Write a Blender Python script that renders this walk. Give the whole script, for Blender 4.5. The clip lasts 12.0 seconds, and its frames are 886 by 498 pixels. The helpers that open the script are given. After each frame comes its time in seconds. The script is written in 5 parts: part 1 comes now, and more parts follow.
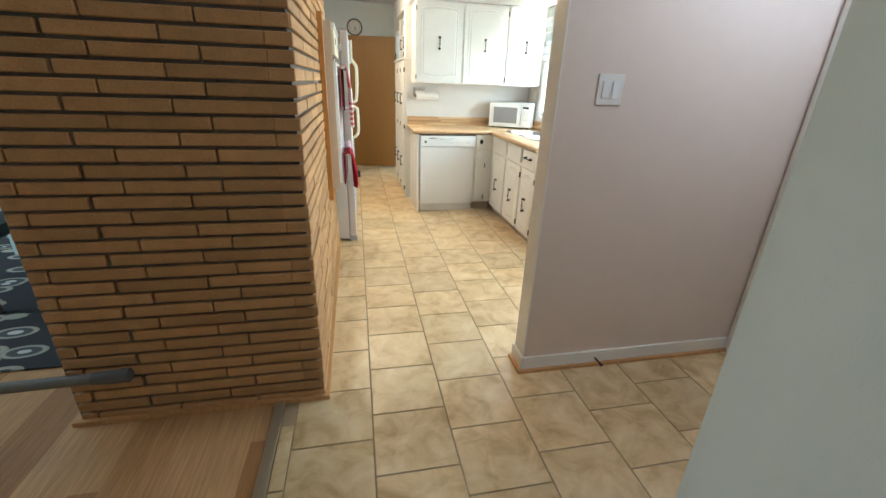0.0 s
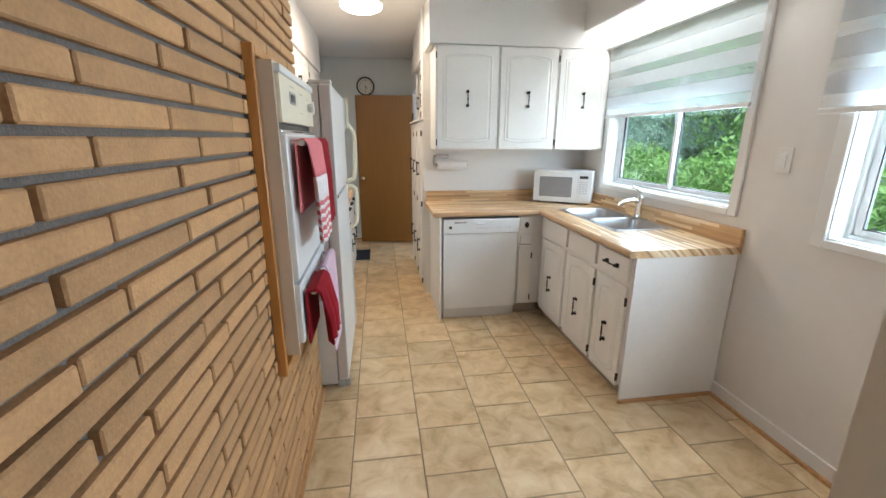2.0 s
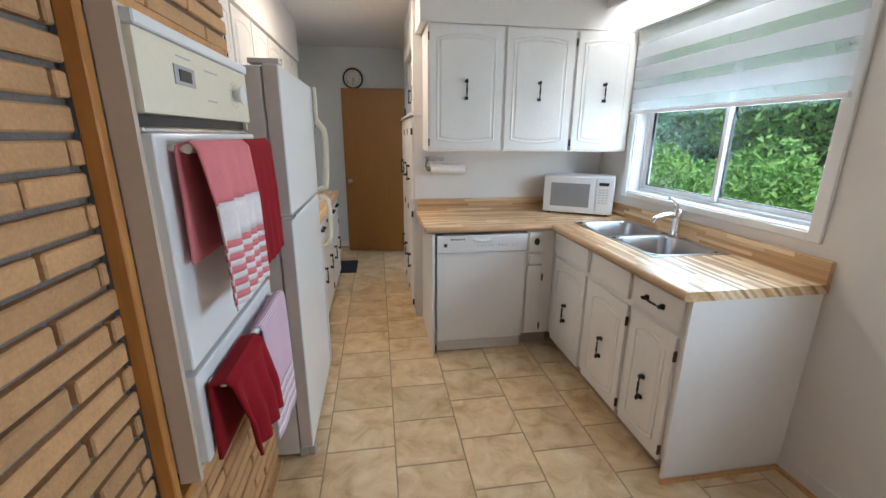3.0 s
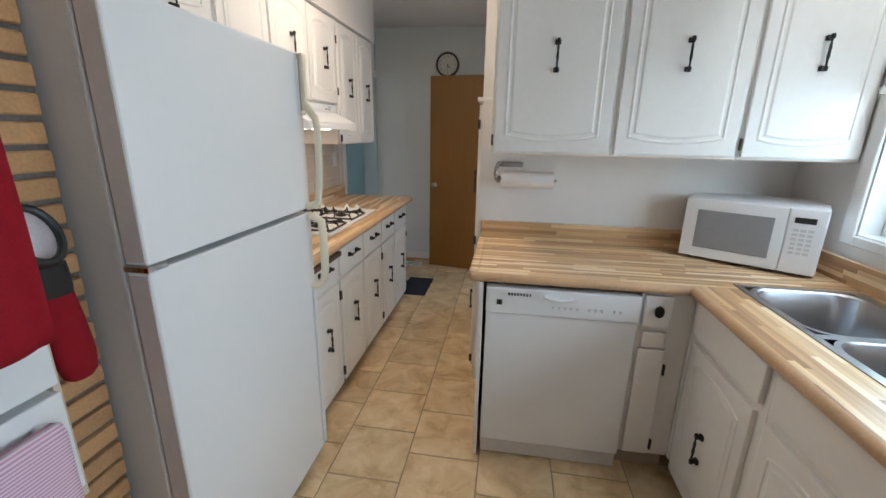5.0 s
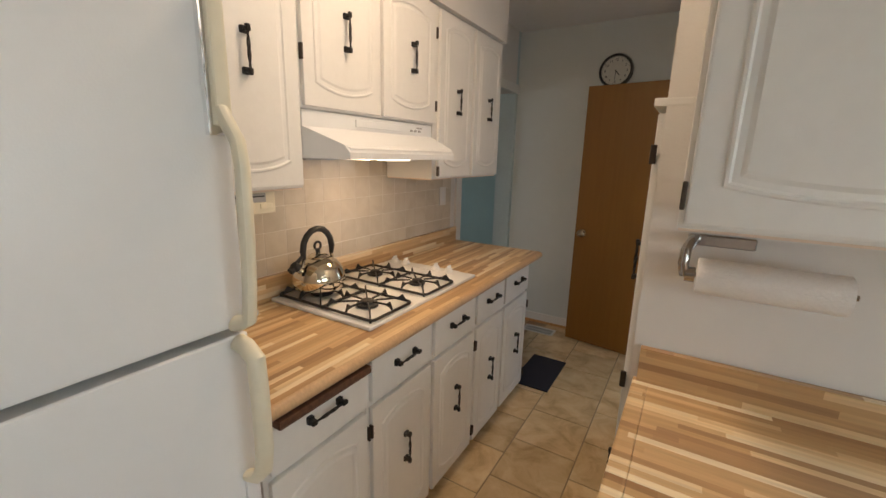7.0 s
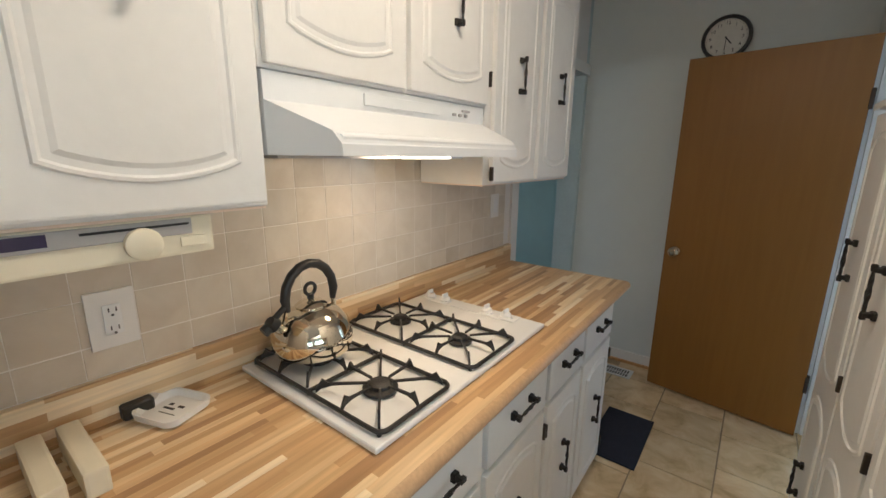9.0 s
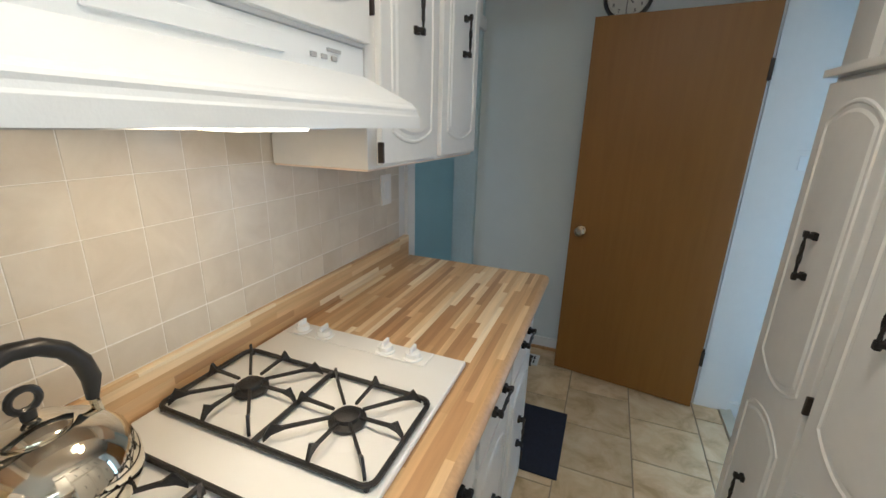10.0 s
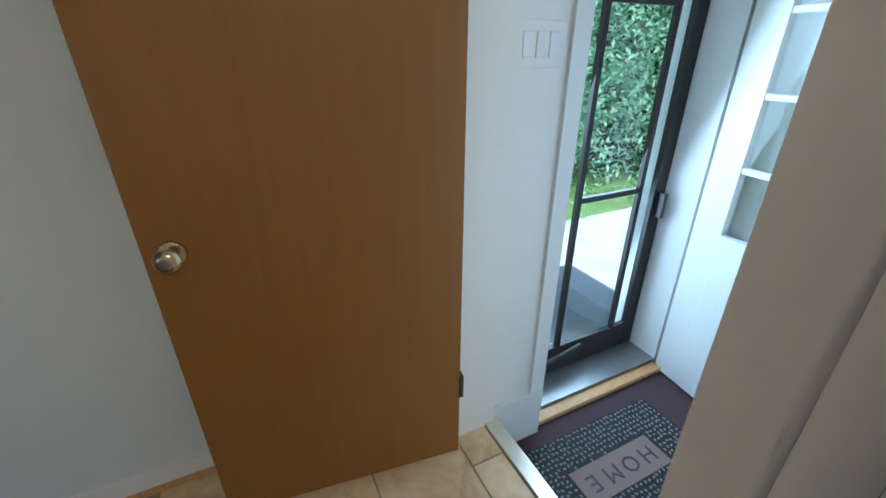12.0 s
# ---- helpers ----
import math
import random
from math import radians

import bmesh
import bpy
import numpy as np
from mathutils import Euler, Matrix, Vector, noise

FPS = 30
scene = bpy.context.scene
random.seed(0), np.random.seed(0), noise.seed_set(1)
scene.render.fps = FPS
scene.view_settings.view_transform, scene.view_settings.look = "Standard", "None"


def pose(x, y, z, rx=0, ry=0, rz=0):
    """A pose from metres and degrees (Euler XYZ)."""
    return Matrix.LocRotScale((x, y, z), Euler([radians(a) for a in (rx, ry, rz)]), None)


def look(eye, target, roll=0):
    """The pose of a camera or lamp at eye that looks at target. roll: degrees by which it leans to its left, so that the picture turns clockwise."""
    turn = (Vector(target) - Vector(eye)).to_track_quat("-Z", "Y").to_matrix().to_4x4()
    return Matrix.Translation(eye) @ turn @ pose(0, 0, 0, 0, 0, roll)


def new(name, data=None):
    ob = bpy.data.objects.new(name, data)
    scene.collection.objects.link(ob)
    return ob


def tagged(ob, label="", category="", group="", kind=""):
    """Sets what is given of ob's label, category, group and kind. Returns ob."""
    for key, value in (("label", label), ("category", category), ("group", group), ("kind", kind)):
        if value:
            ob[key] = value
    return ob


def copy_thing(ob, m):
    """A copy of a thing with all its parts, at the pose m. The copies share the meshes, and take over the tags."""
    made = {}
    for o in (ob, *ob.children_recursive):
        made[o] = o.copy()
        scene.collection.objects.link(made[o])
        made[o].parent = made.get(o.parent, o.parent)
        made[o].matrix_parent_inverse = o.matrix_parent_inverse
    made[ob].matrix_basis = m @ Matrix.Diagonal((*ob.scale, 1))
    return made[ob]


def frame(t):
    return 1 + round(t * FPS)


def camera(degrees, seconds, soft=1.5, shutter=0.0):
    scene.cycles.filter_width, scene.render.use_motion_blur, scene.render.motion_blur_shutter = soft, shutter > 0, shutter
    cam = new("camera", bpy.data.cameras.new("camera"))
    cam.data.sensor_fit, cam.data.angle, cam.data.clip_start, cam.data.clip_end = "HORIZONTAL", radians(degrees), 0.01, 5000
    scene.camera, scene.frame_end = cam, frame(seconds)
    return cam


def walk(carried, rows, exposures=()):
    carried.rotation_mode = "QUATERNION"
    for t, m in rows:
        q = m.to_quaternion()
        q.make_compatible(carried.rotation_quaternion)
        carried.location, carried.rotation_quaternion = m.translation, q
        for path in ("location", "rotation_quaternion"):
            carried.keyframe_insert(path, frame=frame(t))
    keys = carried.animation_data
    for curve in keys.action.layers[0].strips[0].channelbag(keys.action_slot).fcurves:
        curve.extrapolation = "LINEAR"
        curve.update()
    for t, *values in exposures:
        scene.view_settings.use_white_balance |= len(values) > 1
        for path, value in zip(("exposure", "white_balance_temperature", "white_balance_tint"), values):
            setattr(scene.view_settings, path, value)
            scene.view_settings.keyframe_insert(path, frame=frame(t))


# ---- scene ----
cam = camera(94.6, 12.0)
PATH = [
    (0, (0.195, -1.589, 1.388), (0.585, 0.222, 0.635), 2.1),
    (0.3, (0.231, -1.381, 1.423), (0.549, 0.466, 0.724), 2.5),
    (0.5, (0.214, -1.233, 1.426), (0.552, 0.626, 0.772), 2.4),
    (0.6, (0.206, -1.154, 1.438), (0.566, 0.709, 0.806), 2.2),
    (1, (0.229, -0.869, 1.466), (0.612, 1.004, 0.881), 0.8),
    (1.5, (0.312, -0.554, 1.467), (0.640, 1.342, 0.921), 0.7),
    (2, (0.385, -0.221, 1.471), (0.679, 1.687, 0.948), 0.2),
    (2.5, (0.440, 0.103, 1.484), (0.738, 2.013, 0.972), 0.1),
    (2.7, (0.465, 0.198, 1.488), (0.775, 2.104, 0.967), 0.3),
    (4.3, (0.752, 0.938, 1.436), (0.767, 2.858, 0.877), 0.7),
    (4.5, (0.815, 1.012, 1.46), (0.741, 2.93, 0.898), 0.6),
    (5, (0.927, 1.284, 1.464), (0.636, 3.186, 0.919), 1.0),
    (5.5, (0.883, 1.601, 1.469), (0.399, 3.475, 0.963), 1.2),
    (6, (0.889, 1.911, 1.5), (0.218, 3.732, 1.018), 1.2),
    (6.5, (0.917, 2.151, 1.513), (0.097, 3.914, 1.044), 1.2),
    (7, (0.862, 2.353, 1.497), (-0.143, 4.024, 1.05), 1.4),
    (7.5, (0.803, 2.527, 1.505), (-0.389, 4.074, 1.076), 0.9),
    (7.7, (0.795, 2.585, 1.503), (-0.448, 4.092, 1.076), 1.0),
    (9.3, (0.428, 2.928, 1.478), (-0.702, 4.513, 1.016), 0.3),
    (9.5, (0.378, 2.987, 1.483), (-0.66, 4.62, 0.981), 0.9),
    (10, (0.265, 3.254, 1.486), (-0.439, 5.032, 0.903), 1.5),
    (10.5, (0.236, 3.546, 1.43), (-0.068, 5.413, 0.782), 1.2),
    (11, (0.227, 3.908, 1.418), (0.286, 5.769, 0.688), 0.0),
    (11.5, (0.264, 4.288, 1.374), (0.659, 6.069, 0.553), -0.7),
    (11.7, (0.283, 4.44, 1.348), (0.848, 6.178, 0.537), 0.1),
    (12, (0.339, 4.652, 1.326), (1.138, 6.275, 0.473), 0.0),
]
EXPOSURES = [
    (0, 1.5, 5900, 0),
    (0.5, 1.45, 5550, -1),
    (1, 1.25, 5600, 1),
    (2, 0.88, 5700, 8),
    (2.5, 0.66, 5650, 10),
    (4.5, 0.42, 5550, 11),
    (5.0, 0.38, 5600, 9),
    (5.5, 0.38, 6000, 10),
    (6, 0.34, 6300, 12),
    (6.5, 0.24, 6500, 13),
    (7.5, 0.03, 6800, 13),
    (9.5, 0.36, 5300, 3),
    (10, 0.45, 5200, 2),
    (10.5, 0.72, 5200, 2),
    (11, 0.88, 4950, -2),
    (11.5, 0.86, 5000, 0),
    (12, 0.74, 5450, 4),
]
walk(cam, [(t, look(eye, target, roll)) for t, eye, target, roll in PATH], EXPOSURES)

# ---- world, sun, large lights ----
world = bpy.data.worlds.new("world")
scene.world = world
world.use_nodes = True
wt = world.node_tree
sky = wt.nodes.new("ShaderNodeTexSky")
sky.sky_type, sky.sun_disc = "NISHITA", False
SUN_EL, SUN_AZ = radians(66), radians(205)
sky.sun_elevation, sky.sun_rotation = SUN_EL, SUN_AZ
bg = wt.nodes["Background"]
bg.inputs["Strength"].default_value = 0.15
wt.links.new(sky.outputs[0], bg.inputs["Color"])


def lamp(name, kind, energy, colour, matrix, **kw):
    d = bpy.data.lights.new(name, kind)
    d.energy, d.color = energy, colour
    for k, v in kw.items():
        if k == "size":
            d.size = v
        elif k == "size_y":
            d.shape, d.size_y = "RECTANGLE", v
        elif k == "angle":
            d.angle = v
        elif k == "radius":
            d.shadow_soft_size = v
    ob = new(name, d)
    ob.matrix_world = matrix
    return ob


sun_way = Vector((math.sin(SUN_AZ) * math.cos(SUN_EL), math.cos(SUN_AZ) * math.cos(SUN_EL), math.sin(SUN_EL)))
lamp("sun", "SUN", 5.0, (1.0, 0.94, 0.84), look(sun_way * 30, (0, 0, 0)), angle=radians(0.5))
lamp("window_light", "AREA", 10, (0.84, 0.94, 1.0), look((2.5, 2.42, 1.42), (1.0, 2.3, 0.9)), size=1.15, size_y=0.55)
lamp("window_light_dining", "AREA", 16, (0.86, 0.95, 1.0), look((2.5, 0.8, 1.35), (0.8, 0.9, 0.9)), size=0.9, size_y=0.6)
lamp("door_light", "AREA", 14, (0.64, 0.81, 1.0), look((1.75, 5.95, 0.9), (1.5, 5.0, 0.6)), size=0.55, size_y=1.7)
# added warm fill with no fitting: lifts the partition, screened from the brick
lamp("entry_fill", "AREA", 1.5, (1.0, 0.86, 0.76), look((1.72, -1.35, 2.2), (1.5, 0.0, 0.9)), size=0.4, size_y=0.4)
# added bluish fill for the partition's upper right; the wall above the door is solid
lamp("entry_high_fill", "AREA", 6, (0.72, 0.80, 1.0), look((2.23, -0.62, 2.24), (1.85, 0.06, 2.0)), size=0.75, size_y=0.2)
# added fill standing in for daylight of the unseen part of the living room
lamp("living_fill", "AREA", 36, (0.8, 0.88, 1.0), look((-5.2, 1.0, 1.4), (-1.0, 1.0, 0.4)), size=1.8, size_y=1.2)
lamp("ceiling_lamp_bulb", "AREA", 7.5, (1.0, 0.75, 0.52), look((0.29, 3.48, 2.435), (0.292, 3.48, 1.0)), size=0.3, size_y=0.3)
lamp("hood_bulb", "AREA", 1.6, (1.0, 0.66, 0.36), look((-0.205, 3.72, 1.467), (-0.30, 3.70, 0.9)), size=0.05, size_y=0.11)
lamp("valance_tube_light", "AREA", 6, (1.0, 0.95, 0.86), look((2.14, 2.4, 2.36), (2.30, 2.4, 2.1)), size=1.2, size_y=0.05)

# ---- materials ----


def mat(name, base, rough=0.5, metal=0.0, vary=0.06, scale=6.0, bump=0.0, bump_scale=80.0, rand=0.0, coat=0.0, spec=0.5):
    """Paint-like surface: two scales of colour change, fine bump, and a change from piece to piece."""
    m = bpy.data.materials.new(name)
    m.use_nodes = True
    nt = m.node_tree
    b = nt.nodes["Principled BSDF"]
    b.inputs["Roughness"].default_value, b.inputs["Metallic"].default_value = rough, metal
    b.inputs["Coat Weight"].default_value = coat
    b.inputs["Specular IOR Level"].default_value = spec
    tc = nt.nodes.new("ShaderNodeTexCoord")
    geo = nt.nodes.new("ShaderNodeNewGeometry")
    n1, n2 = nt.nodes.new("ShaderNodeTexNoise"), nt.nodes.new("ShaderNodeTexNoise")
    n1.inputs["Scale"].default_value, n2.inputs["Scale"].default_value = scale, scale * 9
    n1.inputs["Detail"].default_value = 4
    for n in (n1, n2):
        nt.links.new(geo.outputs["Position"], n.inputs["Vector"])
    add = nt.nodes.new("ShaderNodeMath")
    add.operation = "ADD"
    nt.links.new(n1.outputs["Fac"], add.inputs[0])
    nt.links.new(n2.outputs["Fac"], add.inputs[1])
    mr = nt.nodes.new("ShaderNodeMapRange")
    mr.inputs["From Min"].default_value, mr.inputs["From Max"].default_value = 0.6, 1.4
    mr.inputs["To Min"].default_value, mr.inputs["To Max"].default_value = 1 - vary, 1 + vary
    nt.links.new(add.outputs[0], mr.inputs["Value"])
    last = mr.outputs[0]
    if rand:
        oi = nt.nodes.new("ShaderNodeObjectInfo")
        r2 = nt.nodes.new("ShaderNodeMapRange")
        r2.inputs["To Min"].default_value, r2.inputs["To Max"].default_value = 1 - rand, 1 + rand
        nt.links.new(oi.outputs["Random"], r2.inputs["Value"])
        mul = nt.nodes.new("ShaderNodeMath")
        mul.operation = "MULTIPLY"
        nt.links.new(last, mul.inputs[0])
        nt.links.new(r2.outputs[0], mul.inputs[1])
        last = mul.outputs[0]
    hsv = nt.nodes.new("ShaderNodeHueSaturation")
    hsv.inputs["Color"].default_value = (*base, 1)
    nt.links.new(last, hsv.inputs["Value"])
    nt.links.new(hsv.outputs[0], b.inputs["Base Color"])
    if bump:
        n3 = nt.nodes.new("ShaderNodeTexNoise")
        n3.inputs["Scale"].default_value, n3.inputs["Detail"].default_value = bump_scale, 3
        nt.links.new(geo.outputs["Position"], n3.inputs["Vector"])
        bp = nt.nodes.new("ShaderNodeBump")
        bp.inputs["Strength"].default_value, bp.inputs["Distance"].default_value = bump, 0.004
        nt.links.new(n3.outputs["Fac"], bp.inputs["Height"])
        nt.links.new(bp.outputs[0], b.inputs["Normal"])
    return m


def ramp(nt, stops, source):
    r = nt.nodes.new("ShaderNodeValToRGB")
    e = r.color_ramp.elements
    while len(e) > 2:
        e.remove(e[-1])
    for i, (p, c) in enumerate(stops):
        el = e[i] if i < 2 else e.new(p)
        el.position, el.color = p, (*c, 1)
    nt.links.new(source, r.inputs["Fac"])
    return r


def node_math(nt, op, a, b=None):
    n = nt.nodes.new("ShaderNodeMath")
    n.operation = op
    for i, v in enumerate((a, b)):
        if v is None:
            continue
        if isinstance(v, (int, float)):
            n.inputs[i].default_value = v
        else:
            nt.links.new(v, n.inputs[i])
    return n.outputs[0]


def stave_mat(name, along, width, length, tones, rough=0.35, grain=0.12, third="Z"):
    """Wood staves glued edge to edge: each stave and each length has its own tone. along: the axis of the staves."""
    m = bpy.data.materials.new(name)
    m.use_nodes = True
    nt = m.node_tree
    b = nt.nodes["Principled BSDF"]
    b.inputs["Roughness"].default_value = rough
    geo, sep = nt.nodes.new("ShaderNodeNewGeometry"), nt.nodes.new("ShaderNodeSeparateXYZ")
    nt.links.new(geo.outputs["Position"], sep.inputs[0])
    across = "X" if along == "Y" else "Y"
    pos = node_math(nt, "ADD", sep.outputs[across], sep.outputs["Z"])
    row = node_math(nt, "FLOOR", node_math(nt, "DIVIDE", pos, width))
    wn = nt.nodes.new("ShaderNodeTexWhiteNoise")
    wn.noise_dimensions = "1D"
    nt.links.new(row, wn.inputs["W"])
    shift = node_math(nt, "MULTIPLY", wn.outputs["Value"], 7.3)
    cell = node_math(nt, "FLOOR", node_math(nt, "ADD", node_math(nt, "DIVIDE", sep.outputs[along], length), shift))
    comb = nt.nodes.new("ShaderNodeCombineXYZ")
    nt.links.new(row, comb.inputs[0])
    nt.links.new(cell, comb.inputs[1])
    wn2 = nt.nodes.new("ShaderNodeTexWhiteNoise")
    nt.links.new(comb.outputs[0], wn2.inputs["Vector"])
    r = ramp(nt, tones, wn2.outputs["Value"])
    mp = nt.nodes.new("ShaderNodeMapping")
    mp.inputs["Scale"].default_value = (3, 60, 60) if along == "X" else (60, 3, 60)
    nt.links.new(geo.outputs["Position"], mp.inputs["Vector"])
    ns = nt.nodes.new("ShaderNodeTexNoise")
    ns.inputs["Scale"].default_value, ns.inputs["Detail"].default_value = 1.6, 5
    nt.links.new(mp.outputs[0], ns.inputs["Vector"])
    hsv = nt.nodes.new("ShaderNodeHueSaturation")
    nt.links.new(r.outputs[0], hsv.inputs["Color"])
    v = nt.nodes.new("ShaderNodeMapRange")
    v.inputs["From Min"].default_value, v.inputs["From Max"].default_value = 0.3, 0.7
    v.inputs["To Min"].default_value, v.inputs["To Max"].default_value = 1 - grain, 1 + grain
    nt.links.new(ns.outputs["Fac"], v.inputs["Value"])
    nt.links.new(v.outputs[0], hsv.inputs["Value"])
    nt.links.new(hsv.outputs[0], b.inputs["Base Color"])
    return m


def grain_mat(name, dark, light, rough, scale, stretch):
    m = bpy.data.materials.new(name)
    m.use_nodes = True
    nt = m.node_tree
    b = nt.nodes["Principled BSDF"]
    b.inputs["Roughness"].default_value = rough
    geo, mp = nt.nodes.new("ShaderNodeNewGeometry"), nt.nodes.new("ShaderNodeMapping")
    mp.inputs["Scale"].default_value = stretch
    ns = nt.nodes.new("ShaderNodeTexNoise")
    ns.inputs["Scale"].default_value, ns.inputs["Detail"].default_value, ns.inputs["Distortion"].default_value = scale, 6, 0.4
    nt.links.new(geo.outputs["Position"], mp.inputs["Vector"])
    nt.links.new(mp.outputs[0], ns.inputs["Vector"])
    r = ramp(nt, [(0.3, dark), (0.7, light)], ns.outputs["Fac"])
    nt.links.new(r.outputs[0], b.inputs["Base Color"])
    bp = nt.nodes.new("ShaderNodeBump")
    bp.inputs["Strength"].default_value, bp.inputs["Distance"].default_value = 0.08, 0.002
    nt.links.new(ns.outputs["Fac"], bp.inputs["Height"])
    nt.links.new(bp.outputs[0], b.inputs["Normal"])
    return m


def tile_mat(name, base, dark, pale, rough, rand=0.10):
    """Mottled stone-look tile; each tile shifts the cloud pattern."""
    m = bpy.data.materials.new(name)
    m.use_nodes = True
    nt = m.node_tree
    b = nt.nodes["Principled BSDF"]
    b.inputs["Roughness"].default_value = rough
    geo, oi = nt.nodes.new("ShaderNodeNewGeometry"), nt.nodes.new("ShaderNodeObjectInfo")
    off = nt.nodes.new("ShaderNodeVectorMath")
    off.operation = "ADD"
    sc = node_math(nt, "MULTIPLY", oi.outputs["Random"], 37.0)
    cb = nt.nodes.new("ShaderNodeCombineXYZ")
    nt.links.new(sc, cb.inputs[2])
    nt.links.new(geo.outputs["Position"], off.inputs[0])
    nt.links.new(cb.outputs[0], off.inputs[1])
    n1 = nt.nodes.new("ShaderNodeTexNoise")
    n1.inputs["Scale"].default_value, n1.inputs["Detail"].default_value, n1.inputs["Distortion"].default_value = 7, 6, 0.6
    n1.inputs["Roughness"].default_value = 0.6
    nt.links.new(off.outputs[0], n1.inputs["Vector"])
    r = ramp(nt, [(0.3, dark), (0.48, base), (0.7, pale)], n1.outputs["Fac"])
    hsv = nt.nodes.new("ShaderNodeHueSaturation")
    nt.links.new(r.outputs[0], hsv.inputs["Color"])
    v = nt.nodes.new("ShaderNodeMapRange")
    v.inputs["To Min"].default_value, v.inputs["To Max"].default_value = 1 - rand, 1 + rand
    nt.links.new(oi.outputs["Random"], v.inputs["Value"])
    nt.links.new(v.outputs[0], hsv.inputs["Value"])
    nt.links.new(hsv.outputs[0], b.inputs["Base Color"])
    n2 = nt.nodes.new("ShaderNodeTexNoise")
    n2.inputs["Scale"].default_value, n2.inputs["Detail"].default_value = 30, 4
    nt.links.new(geo.outputs["Position"], n2.inputs["Vector"])
    bp = nt.nodes.new("ShaderNodeBump")
    bp.inputs["Strength"].default_value, bp.inputs["Distance"].default_value = 0.12, 0.003
    nt.links.new(n2.outputs["Fac"], bp.inputs["Height"])
    nt.links.new(bp.outputs[0], b.inputs["Normal"])
    return m


def glass_mat(name, tint=(1, 1, 1), rough=0.0):
    m = bpy.data.materials.new(name)
    m.use_nodes = True
    nt = m.node_tree
    for n in list(nt.nodes):
        nt.nodes.remove(n)
    out, tr, gl, mix, fr = [nt.nodes.new("ShaderNode" + k) for k in ("OutputMaterial", "BsdfTransparent", "BsdfGlossy", "MixShader", "LayerWeight")]
    tr.inputs["Color"].default_value = (*tint, 1)
    gl.inputs["Roughness"].default_value = rough
    pw = node_math(nt, "POWER", fr.outputs["Facing"], 4.0)
    nt.links.new(node_math(nt, "ADD", node_math(nt, "MULTIPLY", pw, 0.7), 0.035), mix.inputs[0])
    nt.links.new(tr.outputs[0], mix.inputs[1])
    nt.links.new(gl.outputs[0], mix.inputs[2])
    nt.links.new(mix.outputs[0], out.inputs["Surface"])
    return m


def cloth_mat(name, base, clear=0.0, rough=0.9):
    """Cloth; clear lets light pass through a sheer weave."""
    m = mat(name, base, rough, vary=0.08, scale=20, bump=0.5, bump_scale=500, spec=0.2)
    if clear:
        nt = m.node_tree
        out, b = nt.nodes["Material Output"], nt.nodes["Principled BSDF"]
        tr, mix, tl, mix2 = nt.nodes.new("ShaderNodeBsdfTransparent"), nt.nodes.new("ShaderNodeMixShader"), nt.nodes.new("ShaderNodeBsdfTranslucent"), nt.nodes.new("ShaderNodeMixShader")
        tl.inputs["Color"].default_value = (*base, 1)
        mix2.inputs[0].default_value = 0.5
        nt.links.new(b.outputs[0], mix2.inputs[1])
        nt.links.new(tl.outputs[0], mix2.inputs[2])
        mix.inputs[0].default_value = clear
        nt.links.new(mix2.outputs[0], mix.inputs[1])
        nt.links.new(tr.outputs[0], mix.inputs[2])
        nt.links.new(mix.outputs[0], out.inputs["Surface"])
    return m


def glow_mat(name, colour, strength):
    m = bpy.data.materials.new(name)
    m.use_nodes = True
    b = m.node_tree.nodes["Principled BSDF"]
    b.inputs["Base Color"].default_value = (*colour, 1)
    b.inputs["Emission Color"].default_value = (*colour, 1)
    b.inputs["Emission Strength"].default_value = strength
    return m


WALL = mat("wall_paint", (0.76, 0.735, 0.70), 0.6, vary=0.02, scale=1.5, bump=0.15, bump_scale=180)
# white wall paint with the entry's warm lamplight tinted into its base colour
ENTRY = mat("entry_paint_warmed", (0.72, 0.61, 0.54), 0.6, vary=0.02, scale=1.5, bump=0.2, bump_scale=180)
TEAL = mat("teal_paint", (0.46, 0.66, 0.67), 0.6, vary=0.03, scale=1.5, bump=0.15, bump_scale=180)
CEIL = mat("ceiling_paint", (0.80, 0.78, 0.75), 0.8, vary=0.02, scale=2, bump=0.3, bump_scale=120)
TRIM = mat("trim_paint", (0.80, 0.79, 0.76), 0.35, vary=0.02, scale=3)
CAB = mat("cabinet_paint", (0.80, 0.785, 0.75), 0.32, vary=0.025, scale=4, bump=0.06, bump_scale=60)
CABIN = mat("cabinet_underside", (0.80, 0.66, 0.54), 0.5, vary=0.04)
IRON = mat("black_iron", (0.03, 0.027, 0.025), 0.45, 0.6, vary=0.2, scale=60, bump=0.4, bump_scale=300)
HINGE = mat("hinge_metal", (0.07, 0.055, 0.045), 0.5, 0.7)
BRICK = mat("brick_face", (0.50, 0.285, 0.125), 0.8, vary=0.16, scale=14, bump=0.4, bump_scale=160, rand=0.16)
MORTAR = mat("mortar", (0.19, 0.165, 0.14), 0.95, vary=0.2, scale=30, bump=0.8, bump_scale=200)
FLOOR = tile_mat("floor_tile", (0.66, 0.485, 0.27), (0.46, 0.305, 0.145), (0.79, 0.64, 0.42), 0.32)
GROUT = mat("floor_joint", (0.36, 0.27, 0.17), 0.7, vary=0.1)
BACKTILE = tile_mat("wall_tile", (0.61, 0.545, 0.445), (0.56, 0.49, 0.39), (0.67, 0.61, 0.51), 0.3, 0.05)
TGROUT = mat("tile_joint", (0.80, 0.77, 0.71), 0.8, vary=0.05)
